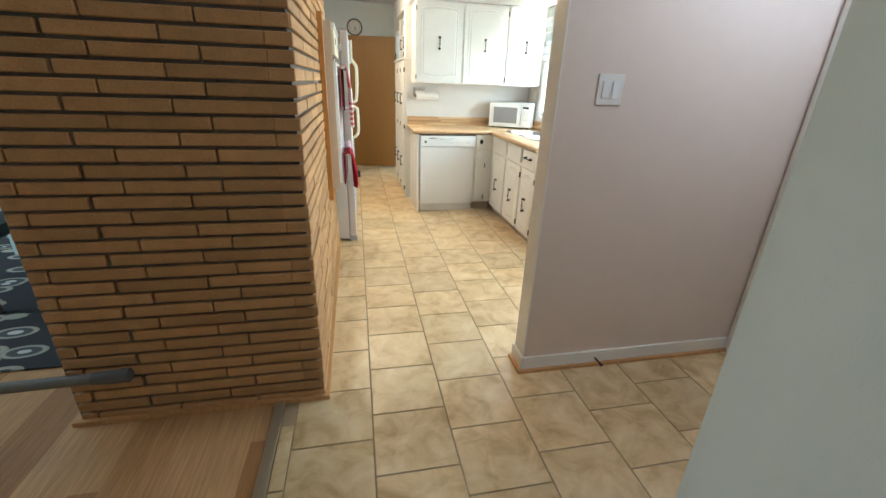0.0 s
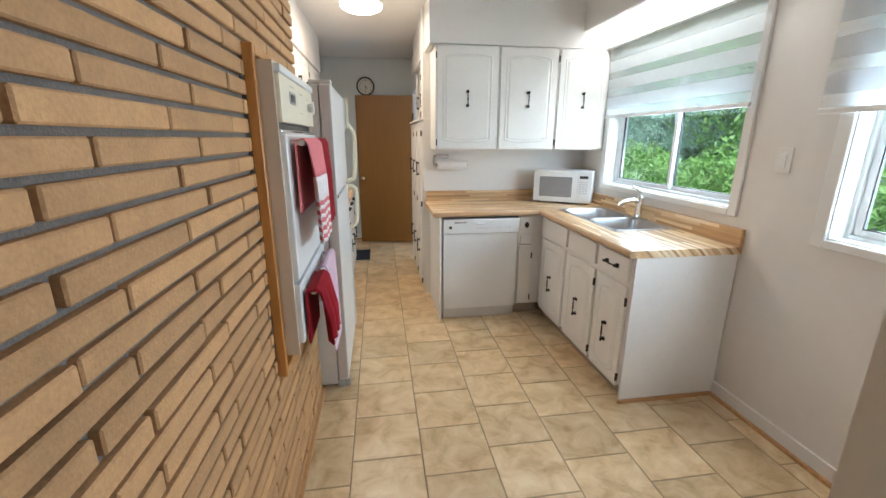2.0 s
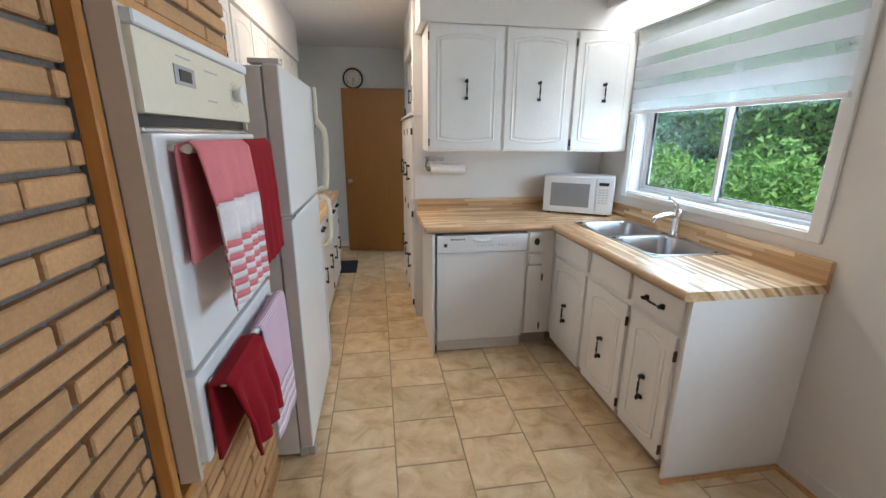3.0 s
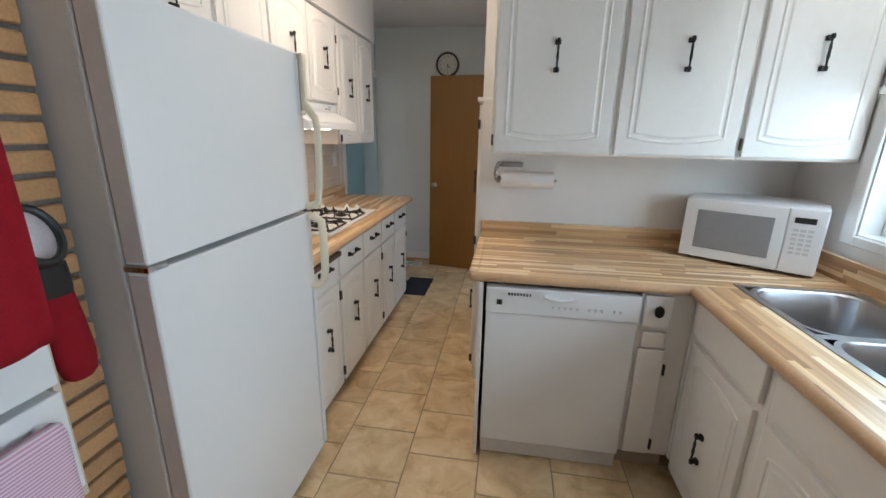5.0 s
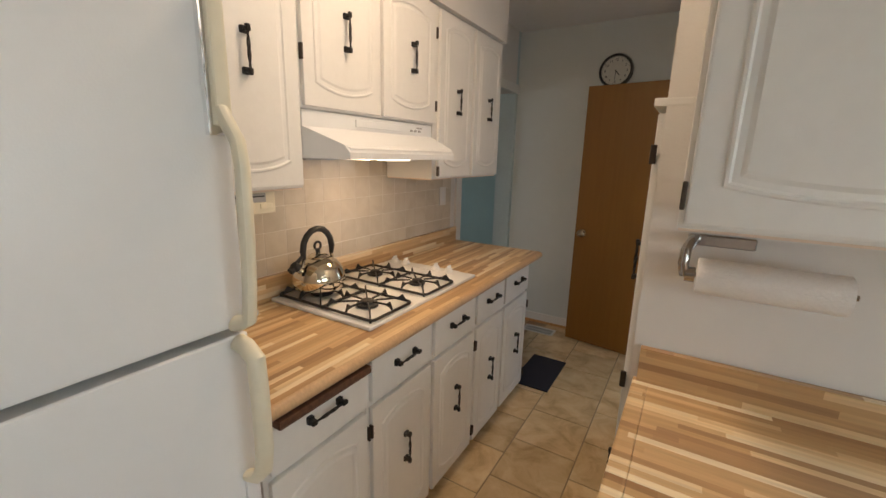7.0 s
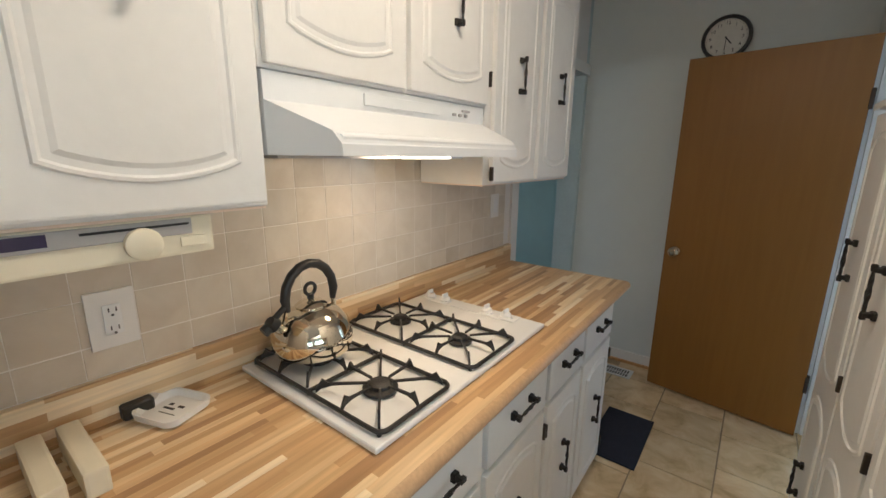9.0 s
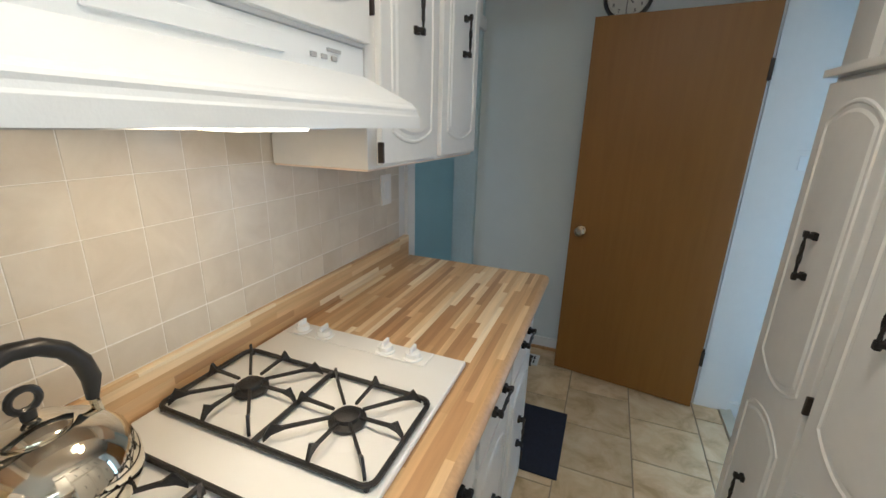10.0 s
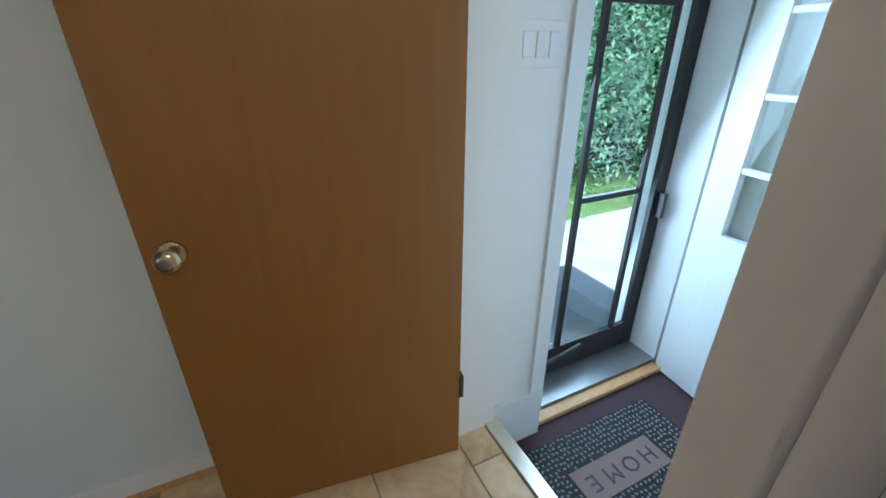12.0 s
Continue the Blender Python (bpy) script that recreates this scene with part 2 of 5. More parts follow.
TONES = [(0.0, (0.35, 0.20, 0.095)), (0.28, (0.52, 0.32, 0.155)), (0.62, (0.64, 0.43, 0.22)), (0.82, (0.77, 0.59, 0.35)), (1.0, (0.87, 0.75, 0.55))]
BUTCHX = stave_mat("butcher_block_cross", "X", 0.019, 0.36, TONES, 0.3)
BUTCHY = stave_mat("butcher_block_long", "Y", 0.019, 0.36, TONES, 0.3)
PLANK = stave_mat("oak_floor", "Y", 0.095, 0.9, [(0.0, (0.33, 0.16, 0.06)), (0.5, (0.46, 0.25, 0.11)), (1.0, (0.55, 0.33, 0.16))], 0.3, 0.2)
DOORWOOD = grain_mat("door_veneer", (0.238, 0.102, 0.016), (0.262, 0.115, 0.02), 0.42, 2.2, (16, 16, 1.1))
PINE = grain_mat("pine_trim", (0.50, 0.26, 0.10), (0.62, 0.36, 0.16), 0.45, 3, (20, 20, 2))
ORANGEPINE = grain_mat("orange_pine_trim", (0.46, 0.20, 0.045), (0.58, 0.27, 0.07), 0.4, 3, (20, 20, 2))
DARKWOOD = grain_mat("dark_wood", (0.07, 0.03, 0.02), (0.13, 0.06, 0.035), 0.4, 3, (3, 20, 20))
BEIGE = mat("beige_board", (0.62, 0.52, 0.42), 0.5, vary=0.04)
WHITEAPP = mat("white_enamel", (0.80, 0.81, 0.81), 0.28, vary=0.012, scale=3, bump=0.06, bump_scale=260)
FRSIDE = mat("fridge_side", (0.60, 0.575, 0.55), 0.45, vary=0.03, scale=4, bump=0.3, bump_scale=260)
GREYPLASTIC = mat("grey_plastic", (0.42, 0.41, 0.40), 0.5)
CREAM = mat("cream_plastic", (0.78, 0.72, 0.56), 0.35, vary=0.03)
BLACK = mat("black_plastic", (0.02, 0.02, 0.02), 0.35)
ENAMELBLACK = mat("cast_iron", (0.025, 0.024, 0.024), 0.4, 0.2, vary=0.2, scale=50, bump=0.4, bump_scale=300)
CHROME = mat("chrome", (0.85, 0.85, 0.85), 0.08, 1.0, vary=0.02)
STEEL = mat("brushed_steel", (0.46, 0.46, 0.47), 0.3, 1.0, vary=0.05, scale=12)
KETTLE = mat("polished_steel", (0.80, 0.74, 0.62), 0.07, 1.0, vary=0.03)
BRASS = mat("brass", (0.55, 0.44, 0.30), 0.2, 1.0)
# chrome of the towel holder, dark reflections put into its base colour
DARKCHROME = mat("darkened_chrome", (0.42, 0.41, 0.40), 0.15, 1.0)
GLASS = glass_mat("window_glass", (0.96, 0.99, 0.98))
MWGLASS = mat("microwave_window", (0.28, 0.28, 0.29), 0.25, vary=0.05, scale=20)
PAPER = mat("paper_towel", (0.88, 0.87, 0.85), 0.9, vary=0.03, scale=30, bump=0.6, bump_scale=200)
RED = cloth_mat("red_terry", (0.27, 0.008, 0.016))
PINK = cloth_mat("pink_cotton", (0.70, 0.22, 0.24))
LAV = cloth_mat("lavender_cotton", (0.68, 0.50, 0.62))
nt_ = LAV.node_tree
gp_, wv_, mx_ = nt_.nodes.new("ShaderNodeNewGeometry"), nt_.nodes.new("ShaderNodeTexWave"), nt_.nodes.new("ShaderNodeMix")
wv_.wave_type, wv_.bands_direction = "BANDS", "Z"
wv_.inputs["Scale"].default_value = 45.0
mx_.data_type = "RGBA"
bs_ = nt_.nodes["Principled BSDF"]
nt_.links.new(gp_.outputs["Position"], wv_.inputs["Vector"])
nt_.links.new(wv_.outputs["Fac"], mx_.inputs[0])
mx_.inputs[6].default_value = (0.52, 0.26, 0.42, 1)
mx_.inputs[7].default_value = (0.80, 0.70, 0.76, 1)
nt_.links.new(mx_.outputs[2], bs_.inputs["Base Color"])
WHITECLOTH = cloth_mat("white_cotton", (0.82, 0.76, 0.76))
BLINDSHEER = cloth_mat("sheer_band", (0.85, 0.88, 0.9), 0.72)
BLINDOPAQUE = cloth_mat("woven_band", (0.80, 0.82, 0.84), 0.10)
MATCLOTH = mat("dark_mat", (0.018, 0.02, 0.035), 0.9, vary=0.3, scale=40, bump=0.8, bump_scale=400)
VINYL = mat("white_vinyl", (0.80, 0.81, 0.81), 0.3, vary=0.01)
DARKALU = mat("dark_aluminium", (0.03, 0.027, 0.025), 0.4, 0.5)
LAMPGLASS = glow_mat("lamp_diffuser", (1.0, 0.86, 0.68), 5.0)
TUBE = glow_mat("tube_glow", (1.0, 0.96, 0.88), 6.0)

# ---- building helpers ----


def box(bm, x0, x1, y0, y1, z0, z1, bevel=0.0, seg=1):
    v = [bm.verts.new((x, y, z)) for z in (z0, z1) for x, y in ((x0, y0), (x1, y0), (x1, y1), (x0, y1))]
    f = [bm.faces.new([v[i] for i in q]) for q in ((3, 2, 1, 0), (4, 5, 6, 7), (0, 1, 5, 4), (1, 2, 6, 5), (2, 3, 7, 6), (3, 0, 4, 7))]
    if bevel:
        e = list({ed for fc in f for ed in fc.edges})
        bmesh.ops.bevel(bm, geom=e, offset=bevel, segments=seg, affect="EDGES", profile=0.7)
    return bm


def one(x0, x1, y0, y1, z0, z1, bevel=0.0, seg=1):
    return box(bmesh.new(), x0, x1, y0, y1, z0, z1, bevel, seg)


def rod(bm, a, b, r, n=12, r2=None):
    """A round bar from a to b."""
    a, b = Vector(a), Vector(b)
    m = Matrix.Translation((a + b) / 2) @ (b - a).to_track_quat("Z", "Y").to_matrix().to_4x4()
    bmesh.ops.create_cone(bm, cap_ends=True, segments=n, radius1=r, radius2=r if r2 is None else r2, depth=(b - a).length, matrix=m)
    return bm


def tube(bm, pts, r, n=10, squash=1.0):
    """A bent round bar through the points."""
    pts = [Vector(p) for p in pts]
    rings = []
    side = None
    for i, p in enumerate(pts):
        d = (pts[min(i + 1, len(pts) - 1)] - pts[max(i - 1, 0)]).normalized()
        if side is None:
            side = d.orthogonal().normalized()
        side = (side - d * side.dot(d)).normalized()
        up = d.cross(side)
        rr = r[i] if isinstance(r, (list, tuple)) else r
        rings.append([bm.verts.new(p + side * math.cos(2 * math.pi * k / n) * rr + up * math.sin(2 * math.pi * k / n) * rr * squash) for k in range(n)])
    for a, b in zip(rings, rings[1:]):
        for k in range(n):
            bm.faces.new((a[k], a[(k + 1) % n], b[(k + 1) % n], b[k]))
    bm.faces.new(rings[0][::-1])
    bm.faces.new(rings[-1])
    return bm


def lathe(bm, prof, centre, n=32, axis="Z"):
    """A turned body: prof is (radius, height) from bottom to top."""
    rings = []
    c = Vector(centre)
    for r, h in prof:
        ring = []
        for k in range(n):
            a = 2 * math.pi * k / n
            p = (r * math.cos(a), r * math.sin(a), h)
            p = {"Z": p, "X": (p[2], p[0], p[1]), "Y": (p[0], p[2], p[1])}[axis]
            ring.append(bm.verts.new(c + Vector(p)))
        rings.append(ring)
    for a, b in zip(rings, rings[1:]):
        for k in range(n):
            bm.faces.new((a[k], a[(k + 1) % n], b[(k + 1) % n], b[k]))
    bm.faces.new(rings[0][::-1])
    bm.faces.new(rings[-1])
    return bm


def part(name, bm, material, parent=None, label="", category="", group="", kind="", smooth=False, local=None):
    me = bpy.data.meshes.new(name)
    bmesh.ops.recalc_face_normals(bm, faces=bm.faces)
    if smooth:
        for f in bm.faces:
            f.smooth = True
        for e in bm.edges:
            if len(e.link_faces) == 2 and e.calc_face_angle() > radians(38):
                e.smooth = False
    bm.to_mesh(me)
    bm.free()
    me.materials.append(material)
    ob = new(name, me)
    if parent is not None:
        ob.parent = parent
    if local is not None:
        ob.matrix_basis = local
    return tagged(ob, label, category, group, kind)


def thing(name, at, label, category, group=""):
    e = new(name)
    e.matrix_basis = Matrix.Translation(at) if not isinstance(at, Matrix) else at
    e.empty_display_size = 0.05
    return tagged(e, label, category, group)


def under(ob, parent):
    """Hang a mesh built in world coordinates under a parent that stands elsewhere."""
    ob.parent = parent
    bpy.context.view_layer.update()
    ob.matrix_parent_inverse = parent.matrix_world.inverted()
    return ob


def wall(name, boxes, material):
    bm = bmesh.new()
    for b in boxes:
        box(bm, *b)
    return part(name, bm, material, kind="structure")


# ---- rooms ----
CH = 2.52
floor = part("floor", one(-0.19, 1.06, -2.7, 5.95, -0.12, -0.004), GROUT, kind="structure")
floor_side = part("floor", one(1.06, 2.45, -2.7, 4.70, -0.12, -0.004), GROUT, kind="structure")
floor_alcove = part("floor", one(-0.70, -0.19, 2.0, 5.95, -0.12, -0.004), GROUT, kind="structure")
oak = part("floor_living", one(-6.0, -0.215, -4.6, 5.95, -0.12, 0.0), PLANK, kind="structure")
part("threshold_strip", one(-0.222, -0.178, -2.7, 0.015, -0.002, 0.012, 0.004, 2), mat("brushed_brass", (0.60, 0.55, 0.42), 0.35, 0.8), kind="structure")
wall("ceiling", [(-6.0, 2.46, -4.6, 6.05, CH, CH + 0.12)], CEIL)
wall("wall_north", [(-0.62, 0.87, 5.90, 6.05, -0.12, CH)], mat("pale_blue_paint", (0.69, 0.725, 0.71), 0.6, vary=0.02, scale=1.5, bump=0.15, bump_scale=180))
wall("wall_hall_end", [(-2.6, -0.62, 5.96, 6.05, -0.12, CH)], TEAL)
# unseen side wall, its opening added to let living-room light into the hall
wall("wall_hall_side", [(-2.6, -2.5, 2.2, 3.4, -0.12, CH), (-2.6, -2.5, 3.4, 5.96, 2.1, CH)], TEAL)
wall("wall_hall_back", [(-2.5, -0.70, 2.0, 2.1, -0.12, CH)], TEAL)
wall("wall_stove", [(-0.70, -0.55, 2.0, 4.90, -0.12, CH), (-0.70, -0.55, 4.90, 5.85, 2.03, CH)], WALL)
wall("wall_jamb_post", [(-0.70, -0.55, 5.85, 5.90, -0.004, CH)], mat("pale_teal", (0.55, 0.64, 0.64), 0.6))
wall("trim_hall_opening", [(-0.56, -0.535, 4.84, 4.905, 0, 2.10), (-0.56, -0.535, 4.905, 5.90, 2.03, 2.10), (-0.71, -0.536, 4.902, 4.915, 0, 2.03)], TRIM)
# window wall, with two openings
W1 = (1.77, 3.095, 1.10, 2.14)
W2 = (0.25, 1.24, 1.05, 2.14)
X0, X1 = 2.307, 2.47
wall("wall_east", [
    (X0, X1, W1[1], 4.70, -0.12, CH), (X0, X1, W1[0], W1[1], -0.12, W1[2]), (X0, X1, W1[0], W1[1], W1[3], CH),
    (X0, X1, W2[1], W1[0], -0.12, CH), (X0, X1, W2[0], W2[1], -0.12, W2[2]), (X0, X1, W2[0], W2[1], W2[3], CH),
    (X0, X1, -0.02, W2[0], -0.12, CH)], WALL)
wall("wall_kitchen_back", [(0.78, X0, 3.525, 3.66, -0.12, CH)], WALL)
wall("wall_partition", [(0.998, X0, 0.04, 0.155, -0.12, CH)], ENTRY)
wall("wall_partition_end", [(0.992, 0.998, 0.04, 0.155, 0.0, CH)], TRIM)
D0, D1 = -0.865, -0.045
wall("wall_entry", [(2.25, 2.298, D1, 0.0395, -0.12, CH), (2.25, 2.298, D0, D1, 2.06, CH), (2.25, 2.298, -2.7, D0, -0.12, CH)], ENTRY)
wall("wall_entry_closet", [(1.15, 1.27, -2.7, -0.845, -0.004, CH)], mat("pale_sage_paint", (0.55, 0.565, 0.50), 0.6, vary=0.03, scale=1.5, bump=0.15, bump_scale=180))
# unseen wall; last box fills most of its opening to block sky light from the brick
wall("wall_back_unseen", [(-0.9, 2.3, -2.82, -2.7, -0.12, 0.8), (-0.9, 2.3, -2.82, -2.7, 2.2, CH), (1.3, 2.3, -2.82, -2.7, 0.8, 2.2), (-0.9, 0.9, -2.82, -2.7, 0.8, 2.2)], ENTRY)
wall("wall_living_south", [(-6.0, 2.3, -4.72, -4.6, -0.12, CH)], ENTRY)
wall("wall_living_west", [(-6.12, -6.0, -4.7, 0.0, -0.12, CH), (-6.12, -6.0, 0.0, 2.2, -0.12, 0.6), (-6.12, -6.0, 0.0, 2.2, 2.1, CH), (-6.12, -6.0, 2.2, 6.0, -0.12, CH)], ENTRY)
wall("wall_living_north", [(-6.0, -2.6, 5.96, 6.05, -0.12, CH)], ENTRY)
# side entrance and landing
wall("wall_landing_side", [(0.88, 1.04, 5.64, 5.90, -0.004, CH), (0.88, 1.04, 4.885, 5.64, 2.05, CH)], TRIM)
wall("wall_pantry_end", [(0.83, 1.3, 4.695, 4.765, -0.004, CH)], TRIM)
wall("wall_landing_south", [(0.865, 2.3, 4.765, 4.885, -0.5, CH)], WALL)
wall("wall_landing_east", [(2.20, 2.32, 4.74, 6.05, -0.5, CH)], WALL)
wall("wall_landing_north", [(0.87, 1.30, 5.66, 6.05, -0.5, CH), (1.30, 2.14, 5.72, 6.05, 1.86, CH), (2.14, 2.32, 5.72, 6.05, -0.5, CH)], TRIM)
wall("floor_landing", [(1.04, 2.30, 4.886, 5.72, -0.32, -0.20)], mat("landing_carpet", (0.065, 0.035, 0.04), 0.95, vary=0.2, scale=50, bump=0.8, bump_scale=300))
wall("step_riser", [(1.0, 1.04, 4.886, 5.66, -0.32, -0.005)], TRIM)
part("step_nosing", one(1.005, 1.065, 4.886, 5.655, -0.006, 0.010, 0.004, 2), mat("nosing", (0.66, 0.62, 0.50), 0.3, 0.7), kind="structure")
wall("door_sill", [(1.30, 2.14, 5.72, 6.02, -0.26, -0.155)], mat("sill_metal", (0.35, 0.34, 0.33), 0.35, 0.8))
part("sill_wood", one(1.303, 2.13, 5.662, 5.718, -0.1995, -0.172, 0.004), PINE, kind="structure")
wall("trim_landing", [(1.04, 1.298, 5.640, 5.6595, -0.2, 0.05)], TRIM)
wall("trim_exterior_door", [(1.235, 1.30, 5.645, 5.66, 0.05, 1.93), (1.30, 2.14, 5.69, 5.72, 1.86, 1.93)], TRIM)
wall("trim_side_entrance", [(0.862, 0.879, 5.636, 5.70, 0, 2.12), (0.862, 0.879, 4.77, 5.635, 2.055, 2.12), (0.88, 1.045, 5.628, 5.64, 0, 2.05), (0.850, 0.8645, 4.77, 4.885, 0, 2.05)], TRIM)
# soffits
wall("soffit_stove", [(-0.55, -0.225, 2.02, 4.86, 2.17, CH)], WALL)
wall("soffit_sink", [(0.80, X0, 3.185, 3.525, 2.175, CH)], WALL)
wall("soffit_pantry", [(0.80, 1.2, 3.53, 4.70, 2.17, CH)], WALL)
wall("valance", [(2.05, 2.075, 1.58, 3.185, 2.30, CH), (2.05, X0, 1.56, 1.58, 2.30, CH)], WALL)
# skirting boards and quarter rounds
wall("baseboard", [(0.980, 0.992, 0.03, 0.165, 0, 0.085), (0.992, 2.236, 0.026, 0.04, 0, 0.085), (2.293, X0, 0.155, 1.66, 0, 0.085), (-0.53, 0.86, 5.888, 5.90, 0, 0.085), (-2.5, -0.71, 5.948, 5.96, 0, 0.085)], TRIM)
wall("quarter_round", [(0.963, 0.980, 0.01, 0.165, 0, 0.018), (0.980, 2.236, 0.010, 0.026, 0, 0.018), (2.277, 2.293, 0.155, 1.66, 0, 0.018), (-0.53, 0.86, 5.874, 5.888, 0, 0.018),
                       (0.0, 0.018, -0.018, 2.03, 0, 0.022), (-1.02, 0.0, -0.018, 0.0, 0, 0.022), (1.69, 2.293, 1.635, 1.648, 0, 0.018)], PINE)

# ---- joinery ----


def arch_outline(w, h, margin, arc, both=True, n=10):
    """Panel outline in a w by h door: straight sides, bowed top and, if both, bowed bottom."""
    x0, x1, z0, z1 = margin, w - margin, margin, h - margin
    pts = []
    for i in range(n + 1):
        s = i / n
        pts.append((x0 + (x1 - x0) * s, z0 + (arc - arc * math.sin(math.pi * s) ** 0.8 if both else 0)))
    for i in range(n + 1):
        s = i / n
        pts.append((x1 - (x1 - x0) * s, z1 - arc + arc * math.sin(math.pi * s) ** 0.8))
    return pts


def inset(pts, d):
    out = []
    n = len(pts)
    for i in range(n):
        p, a, b = Vector(pts[i]), Vector(pts[i - 1]), Vector(pts[(i + 1) % n])
        n1 = Vector((-(p - a).y, (p - a).x)).normalized()
        n2 = Vector((-(b - p).y, (b - p).x)).normalized()
        m = (n1 + n2).normalized()
        out.append(p + m * (d / max(0.45, m.dot(n1))))
    return out


def door_mesh(w, h, t=0.019, margin=0.045, arc=0.03, both=True, panels=None):
    """A routed slab door in its own frame: x across, z up, front at y = 0 facing -y."""
    bm = one(0, w, 0.0015, t, 0, h, 0.005, 2)
    for z0, z1, ar, bo in panels if panels is not None else [(0, h, arc, both)]:
        pts = arch_outline(w, z1 - z0, margin, ar, bo)
        rings = []
        for d, y in ((0.0, 0.0014), (0.003, -0.0022), (0.008, -0.0026), (0.012, 0.0012), (0.022, 0.0012), (0.030, -0.0022)):
            rings.append([bm.verts.new((p[0], y, p[1] + z0)) for p in inset(pts, d)])
        for a, b in zip(rings, rings[1:]):
            k = len(a)
            for i in range(k):
                bm.faces.new((a[i], a[(i + 1) % k], b[(i + 1) % k], b[i]))
        bm.faces.new(rings[-1])
    return bm


def handle_mesh(length=0.105):
    """Wrought pull: two square feet with cross ends and a slightly twisted bar, along z, standing off toward -y."""
    bm = bmesh.new()
    for s in (-1, 1):
        z = s * length / 2
        box(bm, -0.0115, 0.0115, -0.014, 0.0, z - 0.0095, z + 0.0095, 0.002)
        box(bm, -0.008, 0.008, -0.030, -0.012, z - 0.006, z + 0.006, 0.002)
        box(bm, -0.006, 0.006, -0.031, -0.020, z + s * 0.005 - 0.007, z + s * 0.005 + 0.007, 0.0015)
    n, rings = 9, []
    for i in range(n):
        z, a = -length / 2 + length * i / (n - 1), i * 0.6
        r = 0.0048 + 0.0012 * math.cos(math.pi * (2 * i / (n - 1) - 1))
        rings.append([bm.verts.new((r * math.cos(a + q), -0.0255 + r * math.sin(a + q), z)) for q in (0.785, 2.356, 3.927, 5.498)])
    for a, b in zip(rings, rings[1:]):
        for k in range(4):
            bm.faces.new((a[k], a[(k + 1) % 4], b[(k + 1) % 4], b[k]))
    return bm


HANDLE = {}


def handle_on(door, x, z, flat=False, length=0.105):
    key = round(length, 3)
    if key not in HANDLE:
        HANDLE[key] = part("handle", handle_mesh(length), IRON, door, "black wrought-iron pull")
        ob = HANDLE[key]
    else:
        ob = HANDLE[key].copy()
        scene.collection.objects.link(ob)
        ob.parent = door
    ob.matrix_basis = pose(x, 0.002, z, 0, 90 if flat else 0, 0)
    return ob


def hinge_on(door, x, z):
    return part("hinge", one(x - 0.004, x + 0.004, -0.005, 0.010, z - 0.024, z + 0.024, 0.0015), HINGE, door, "dark metal hinge")


def front(parent, kind, w, h, at, handle=None, hinge=None, flat=False, **kw):
    """A door or drawer front under a cabinet. at: place in the cabinet's frame of its lower left corner."""
    if kind == "drawer":
        bm = one(0, w, 0.0, 0.019, 0, h, 0.006, 2)
        d = part("drawer_front", bm, CAB, parent)
    else:
        d = part("door", door_mesh(w, h, **kw), CAB, parent)
    d.matrix_basis = Matrix.Translation(at)
    if handle is not None:
        for hx, hz in handle if isinstance(handle, list) else [handle]:
            handle_on(d, hx, hz, flat)
    for hx, hz in hinge or []:
        hinge_on(d, hx, hz)
    return d


EAST = lambda x, y: pose(x, y, 0, 0, 0, -90)   # cabinet whose front faces -x; local x runs to -y
WEST = lambda x, y: pose(x, y, 0, 0, 0, 90)    # front faces +x; local x runs to +y
SOUTH = lambda x, y: pose(x, y, 0, 0, 0, 0)    # front faces -y; local x runs to +x


def cabinet(name, m, w, depth, z0, z1, label, category, group="", kick=True, under_mat=False, open_top=False):
    c = thing(name, m, label, category, group)
    if open_top:
        bm = one(0.0, w, 0.0, 0.018, z0, z1, 0.0015)
        part("back_panel", one(0.0, w, depth - 0.012, depth, z0, z1), CAB, c)
        part("shelf", one(0.0, w, 0.018, depth - 0.012, z0, z0 + 0.018), CAB, c)
        part("side_panel", one(0.0, 0.016, 0.018, depth - 0.012, z0 + 0.018, z1 - 0.2), CAB, c)
        part("side_panel", one(w - 0.016, w, 0.018, depth - 0.012, z0 + 0.018, z1 - 0.2), CAB, c)
    else:
        bm = one(0.0, w, 0.0, depth, z0, z1, 0.0015)
    part("body", bm, CAB, c)
    if kick:
        part("toe_kick", one(0.0, w, 0.05, 0.065, 0.001, z0 - 0.001), mat_kick, c)
    if under_mat:
        part("underside", one(0.003, w - 0.003, 0.003, depth - 0.003, z0 - 0.005, z0 - 0.0005), CABIN, c, "bare beige underside panel")
    return c


mat_kick = mat("toe_kick_paint", (0.42, 0.34, 0.27), 0.6, vary=0.05)
FZ = 0.019
# sink run: fronts face -x
run = [(1.665, 2.005, True), (2.005, 2.41, False), (2.41, 2.905, False)]
for a, b, drawer in run:
    w = b - a
    c = cabinet("base_cabinet", EAST(1.70, b), w - 0.001, 0.60, 0.10, 0.868,
                "white painted base cabinet with a drawer below the counter" if drawer else "white painted base cabinet with a false drawer, below the sink",
                "cabinet", "cabinets along the sink wall", kick=False, open_top=not drawer)
    part("toe_kick", one(0.0, w - 0.001, 0.05, 0.065, 0.001, 0.099), mat_kick, c)
    if drawer:
        front(c, "drawer", w - 0.035, 0.135, (0.018, -FZ, 0.722), ((w - 0.035) / 2, 0.0675), None, True)
    else:
        front(c, "drawer", w - 0.05, 0.135, (0.025, -FZ, 0.722))
    off = 0.045 if b > 2.8 else 0.018
    dw = w - 0.035 - (0.05 if b > 2.8 else 0)
